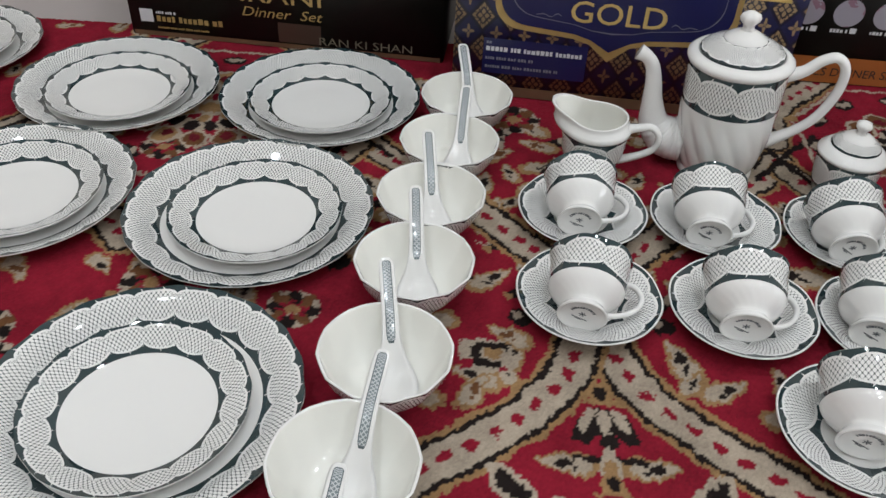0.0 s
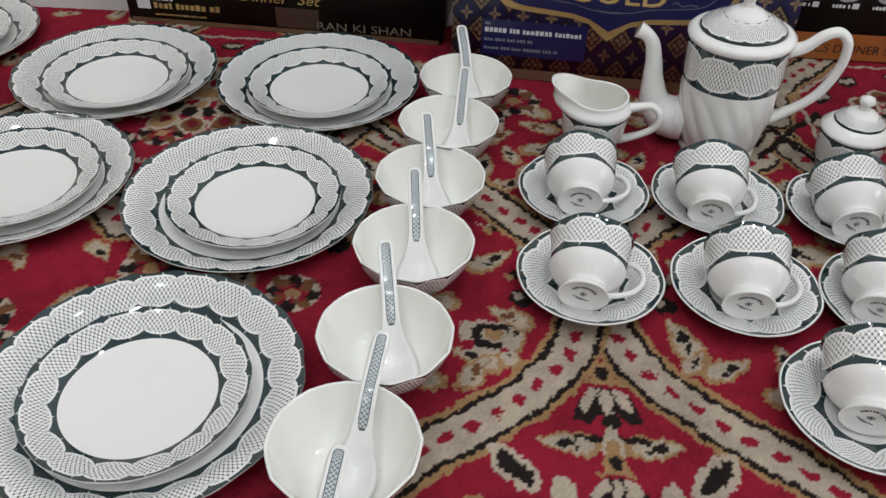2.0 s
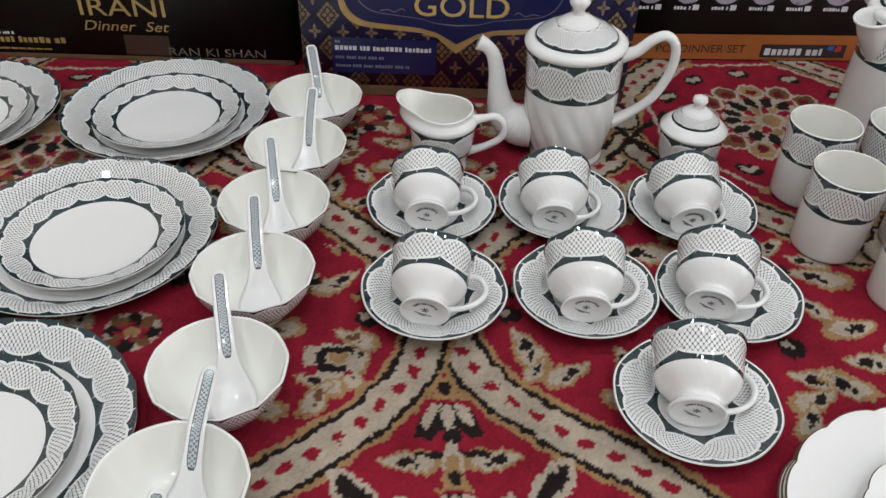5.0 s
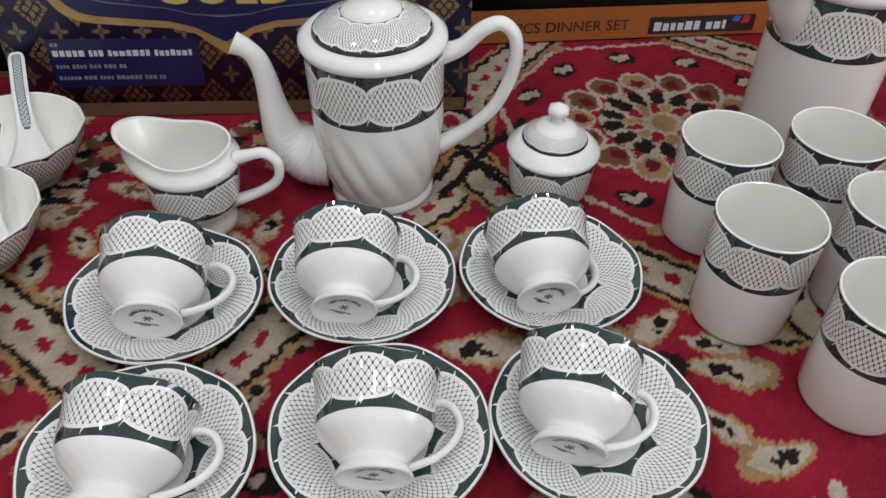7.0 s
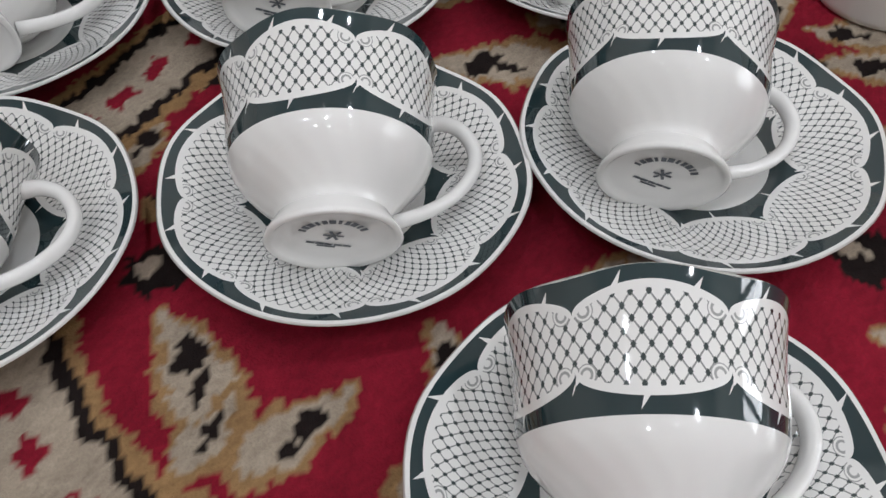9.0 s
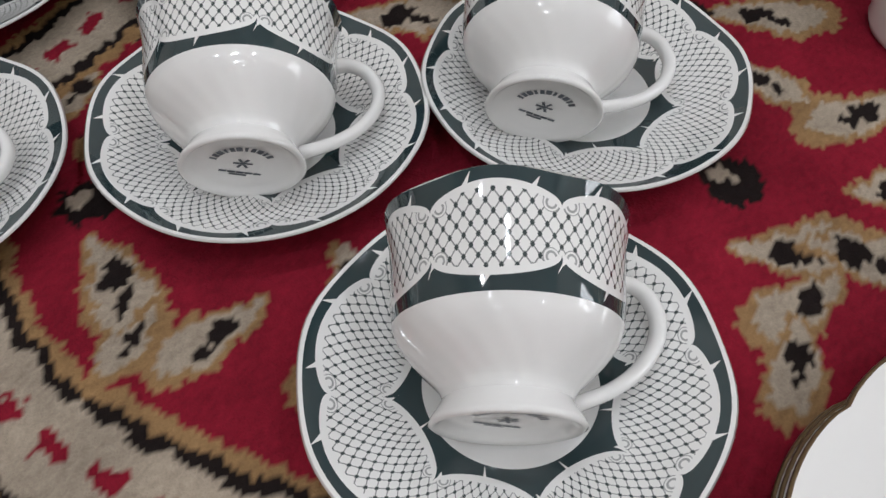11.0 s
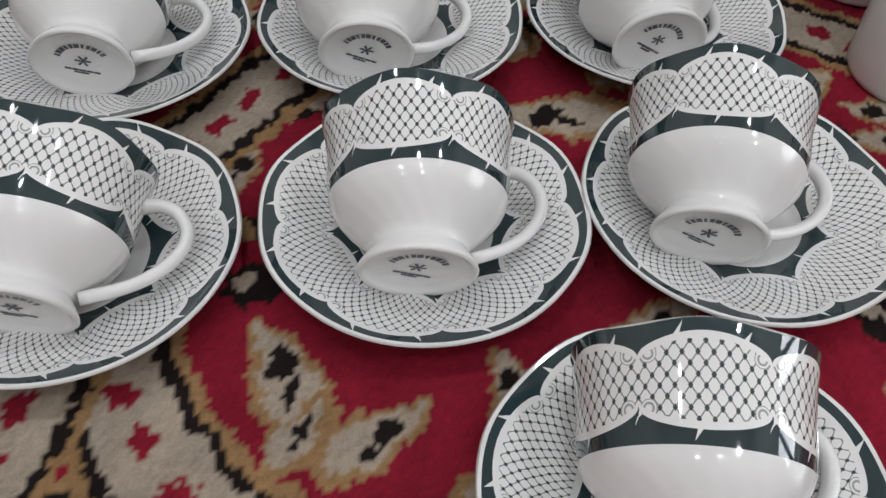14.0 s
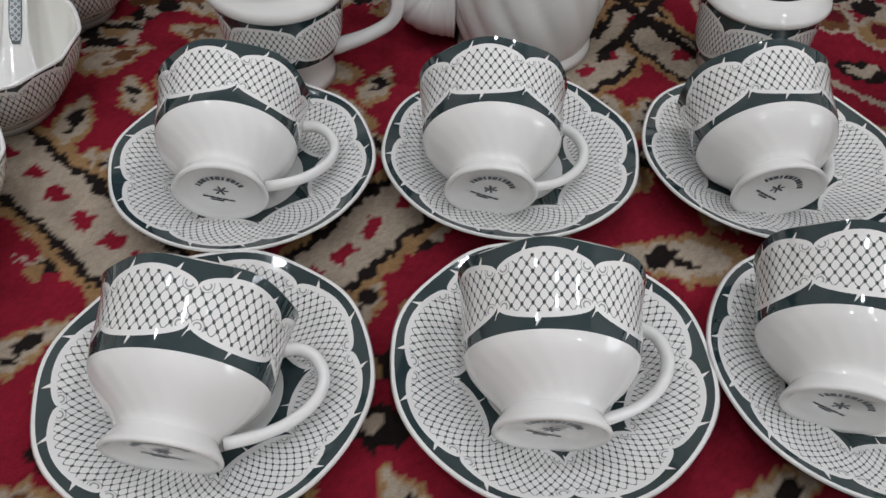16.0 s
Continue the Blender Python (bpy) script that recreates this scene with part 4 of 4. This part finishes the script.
    # leaves of the field beside the axis
    for cx, cy, ang, s in ((0.216, 0.500, 110, 1.0), (0.250, 0.466, 25, 0.85), (0.222, 0.474, 60, 0.6), (0.300, 0.440, 15, 0.8), (0.477, 0.452, 170, 1.0), (0.467, 0.428, 20, 0.9), (0.452, 0.406, 60, 0.8), (0.500, 0.444, 150, 0.9), (0.536, 0.471, 175, 0.9), (0.542, 0.515, 10, 1.0), (0.535, 0.590, 160, 1.15), (0.512, 0.545, 120, 0.8), (0.360, 0.634, 170, 1.2), (0.501, 0.640, 30, 0.9), (0.533, 0.616, 160, 0.8), (0.235, 0.600, 140, 0.9), (0.305, 0.480, 100, 0.8), (0.370, 0.500, 30, 0.9)):
        both(leaf, cx, cy, ang, s)
    for cx, cy in ((0.469, 0.492), (0.496, 0.600), (0.310, 0.625), (0.205, 0.545), (0.395, 0.610)):
        for e in (cx, 2 * AX - cx):
            blob(e, cy, 30, 0.014, 0.012, BLACK)
            blob(e - 0.004, cy + 0.003, 30, 0.005, 0.004, CREAM)
    for cx, cy, ang, s in ((0.085, 0.900, 150, 0.9), (0.100, 0.812, 20, 0.9), (0.020, 0.930, 70, 0.8), (0.060, 0.795, 110, 0.7), (0.245, 0.770, 100, 0.9), (0.215, 0.735, 150, 0.8), (0.380, 0.755, 40, 1.0), (0.440, 0.735, 100, 0.9), (0.335, 0.700, 170, 1.0), (0.300, 0.655, 30, 0.8), (0.245, 0.690, 70, 0.9), (0.455, 0.640, 130, 1.0), (0.410, 0.665, 20, 0.8), (0.200, 0.615, 60, 0.6), (0.480, 0.560, 80, 0.8), (0.350, 0.770, 120, 0.8)):
        both(leaf, cx, cy, ang, s)
    for cx, cy in ((0.270, 0.735), (0.365, 0.715), (0.120, 0.870), (0.050, 0.885), (0.425, 0.700), (0.470, 0.670), (0.230, 0.655), (0.150, 0.680), (0.330, 0.540), (0.210, 0.580)):
        for e in (cx, 2 * AX - cx):
            blob(e, cy, 20, 0.013, 0.008, BLACK)
            blob(e + 0.009, cy + 0.006, 60, 0.009, 0.005, CREAM)
            blob(e - 0.008, cy - 0.005, 120, 0.007, 0.004, TAN)
    for cx, cy in ((0.034, 0.491), (0.047, 0.676), (0.030, 0.860)):
        block(cx, cy)
    for cx, cy, s in ((0.067, 0.922, 1.1), (0.205, 0.925, 1.1), (-0.155, 0.535, 0.9), (-0.005, 0.600, 0.8), (-0.364, 0.803, 0.9), (-0.300, 0.560, 1.0), (-0.430, 0.480, 0.9), (-0.060, 0.735, 0.8), (0.137, 0.800, 1.3)):
        flower(cx, cy, s, 8)
    for cx, cy, ang, s in ((0.024, 0.449, 60, 0.8), (0.055, 0.520, 150, 0.8), (0.042, 0.722, 80, 0.9), (0.045, 0.835, 30, 0.9), (0.095, 0.860, 160, 0.9), (-0.120, 0.650, 40, 1.3), (0.085, 0.770, 60, 0.8), (0.190, 0.770, 120, 0.8), (0.240, 0.890, 20, 0.8), (-0.02, 0.53, 200, 0.9)):
        leaf(cx, cy, ang, s, BROWN)
    # lattice of ogee bands
    for j in (-2, -1, 0, 1, 2):
        c = AX + 2 * CELL * j
        for s in (1, -1):
            band([(c + s * 0.010, 0.545), (c + s * 0.016, 0.505), (c + s * 0.038, 0.460), (c + s * 0.075, 0.420), (c + s * 0.120, 0.385), (c + s * 0.165, 0.350), (c + s * 0.235, 0.270), (c + s * 0.36, 0.10)])
            band([(c + s * 0.004, 0.597), (c + s * 0.040, 0.636), (c + s * 0.105, 0.705), (c + s * 0.180, 0.778), (c + s * 0.235, 0.822), (c + s * 0.262, 0.862)])
            band([(c + s * 0.268, 0.905), (c + s * 0.288, 0.985), (c + s * 0.345, 1.050), (c + s * 0.44, 1.150)])
            band([(c + s * 0.270, 0.835), (c + s * 0.330, 0.745), (c + s * 0.400, 0.680), (c + s * 0.455, 0.625)])
            stroke([(c + s * 0.235, 0.93), (c + s * 0.268, 0.865), (c + s * 0.300, 0.80)], 0.004, BLACK)
            stroke([(c + s * 0.225, 0.815), (c + s * 0.268, 0.865), (c + s * 0.330, 0.93)], 0.004, BLACK)
            blob(c + s * 0.255, 0.935, 0, 0.028, 0.026, BLACK)
            blob(c + s * 0.255, 0.935, 0, 0.020, 0.018, CREAM)
            blob(c + s * 0.255, 0.935, 0, 0.010, 0.012, (RED, TAN)[j % 2])
        palmette(c, 0.437, 1.0)
        # stem and side flowers under the point
        for s in (1, -1):
            leaf(c + s * 0.036, 0.378, 90 - s * 85, 0.85)
            stroke([(c + s * 0.008, 0.384), (c + s * 0.030, 0.384)], 0.0032, BLACK)
            blob(c + s * 0.080, 0.352, 90 - s * 40, 0.030, 0.0135, CREAM)
            blob(c + s * 0.080, 0.352, 90 - s * 40, 0.022, 0.0080, BLACK)
            blob(c + s * 0.042, 0.330, 90, 0.016, 0.010, CREAM)
            leaf(c + s * 0.105, 0.300, 60 * s, 0.8)
        blob(c, 0.375, 90, 0.020, 0.0090, CREAM)
        blob(c, 0.372, 90, 0.012, 0.0050, TAN)
        palmette(c, 0.345, 0.9)
        # medallion rosettes between the axes
        for s in (-1, 1):
            mx, my = c + s * CELL, 0.905
            for k in range(14):
                a = 2 * math.pi * (k + 0.5) / 14
                blob(mx + 0.088 * math.cos(a), my + 0.080 * math.sin(a), math.degrees(a), 0.021, 0.0195, CREAM)
            for k in range(14):
                a = 2 * math.pi * (k + 0.5) / 14
                blob(mx + 0.088 * math.cos(a), my + 0.080 * math.sin(a), math.degrees(a), 0.0165, 0.0150, BROWN if k % 3 else TAN)
                blob(mx + 0.084 * math.cos(a), my + 0.076 * math.sin(a), math.degrees(a), 0.0085, 0.0080, WINE)
            blob(mx, my, 0, 0.064, 0.060, CREAM)
            for k in range(14):
                a = 2 * math.pi * k / 14
                blob(mx + 0.052 * math.cos(a), my + 0.048 * math.sin(a), math.degrees(a), 0.013, 0.0085, BLACK)
                blob(mx + 0.031 * math.cos(a + 0.2), my + 0.029 * math.sin(a + 0.2), math.degrees(a), 0.010, 0.0055, RED if k % 2 else TAN)
            blob(mx, my, 0, 0.014, 0.014, TAN)
            for k in range(12):
                a = 2 * math.pi * k / 12
                bx, by = mx + 0.142 * math.cos(a), my + 0.132 * math.sin(a)
                blob(bx, by, math.degrees(a) + 90, 0.017, 0.012, BLACK)
                blob(bx - 0.004, by, math.degrees(a) + 60, 0.008, 0.0055, CREAM)
                blob(bx + 0.006, by + 0.003, math.degrees(a) + 120, 0.007, 0.005, CREAM)
            for k in range(8):
                a = 2 * math.pi * (k + 0.5) / 8
                b = a + 2 * math.pi / 8
                stroke([(mx + 0.172 * math.cos(a), my + 0.175 * math.sin(a)), (mx + 0.158 * math.cos((a + b) / 2), my + 0.160 * math.sin((a + b) / 2)), (mx + 0.172 * math.cos(b), my + 0.175 * math.sin(b))], 0.0028, CREAM)
                blob(mx + 0.172 * math.cos(a), my + 0.175 * math.sin(a), 0, 0.010, 0.007, TAN)
    shade = 1 + 0.075 * rng.standard_normal(gx.shape).clip(-2, 2) + 0.19 * cloud(0.05, 7) + 0.15 * cloud(0.012, 8)
    rgb = pal[ink] * shade[..., None].clip(0.5, 1.6)
    verts = np.empty((nx * ny, 3))
    verts[:, 0], verts[:, 1] = gx.ravel(), gy.ravel()
    verts[:, 2] = (-0.0002 + 0.0005 * rng.standard_normal(nx * ny).clip(-1.5, 1.5) + 0.0006 * cloud(0.03, 9).ravel() - 0.0004 * (ink.ravel() == BLACK))
    idx = np.arange(nx * ny).reshape(ny, nx)
    quads = np.stack((idx[:-1, :-1], idx[:-1, 1:], idx[1:, 1:], idx[1:, :-1]), -1).reshape(-1, 4)
    me = bpy.data.meshes.new("rug")
    me.vertices.add(len(verts))
    me.vertices.foreach_set("co", verts.ravel())
    me.loops.add(quads.size)
    me.loops.foreach_set("vertex_index", quads.ravel())
    me.polygons.add(len(quads))
    me.polygons.foreach_set("loop_start", np.arange(0, quads.size, 4))
    me.update(calc_edges=True)
    layer = me.color_attributes.new("knots", "FLOAT_COLOR", "POINT")
    layer.data.foreach_set("color", np.c_[rgb.reshape(-1, 3), np.ones(nx * ny)].ravel())
    me.shade_smooth()
    m, t, b = material("rug_wool", (0.3, 0.02, 0.03), 0.95, 0, 0.05)
    n = t.nodes.new("ShaderNodeVertexColor")
    n.layer_name = "knots"
    fine = grain(t, 900.0, 2.0)
    t.links.new(mix(t, fine * 0.35, n.outputs[0], (0.02, 0.01, 0.01)), b.inputs["Base Color"])
    relief(t, b, fine, 0.5, 0.0015)
    me.materials.append(m)
    ob = new("rug", me)
    return tagged(ob, "red woven rug with cream, black and tan floral pattern", "rug")


rug()
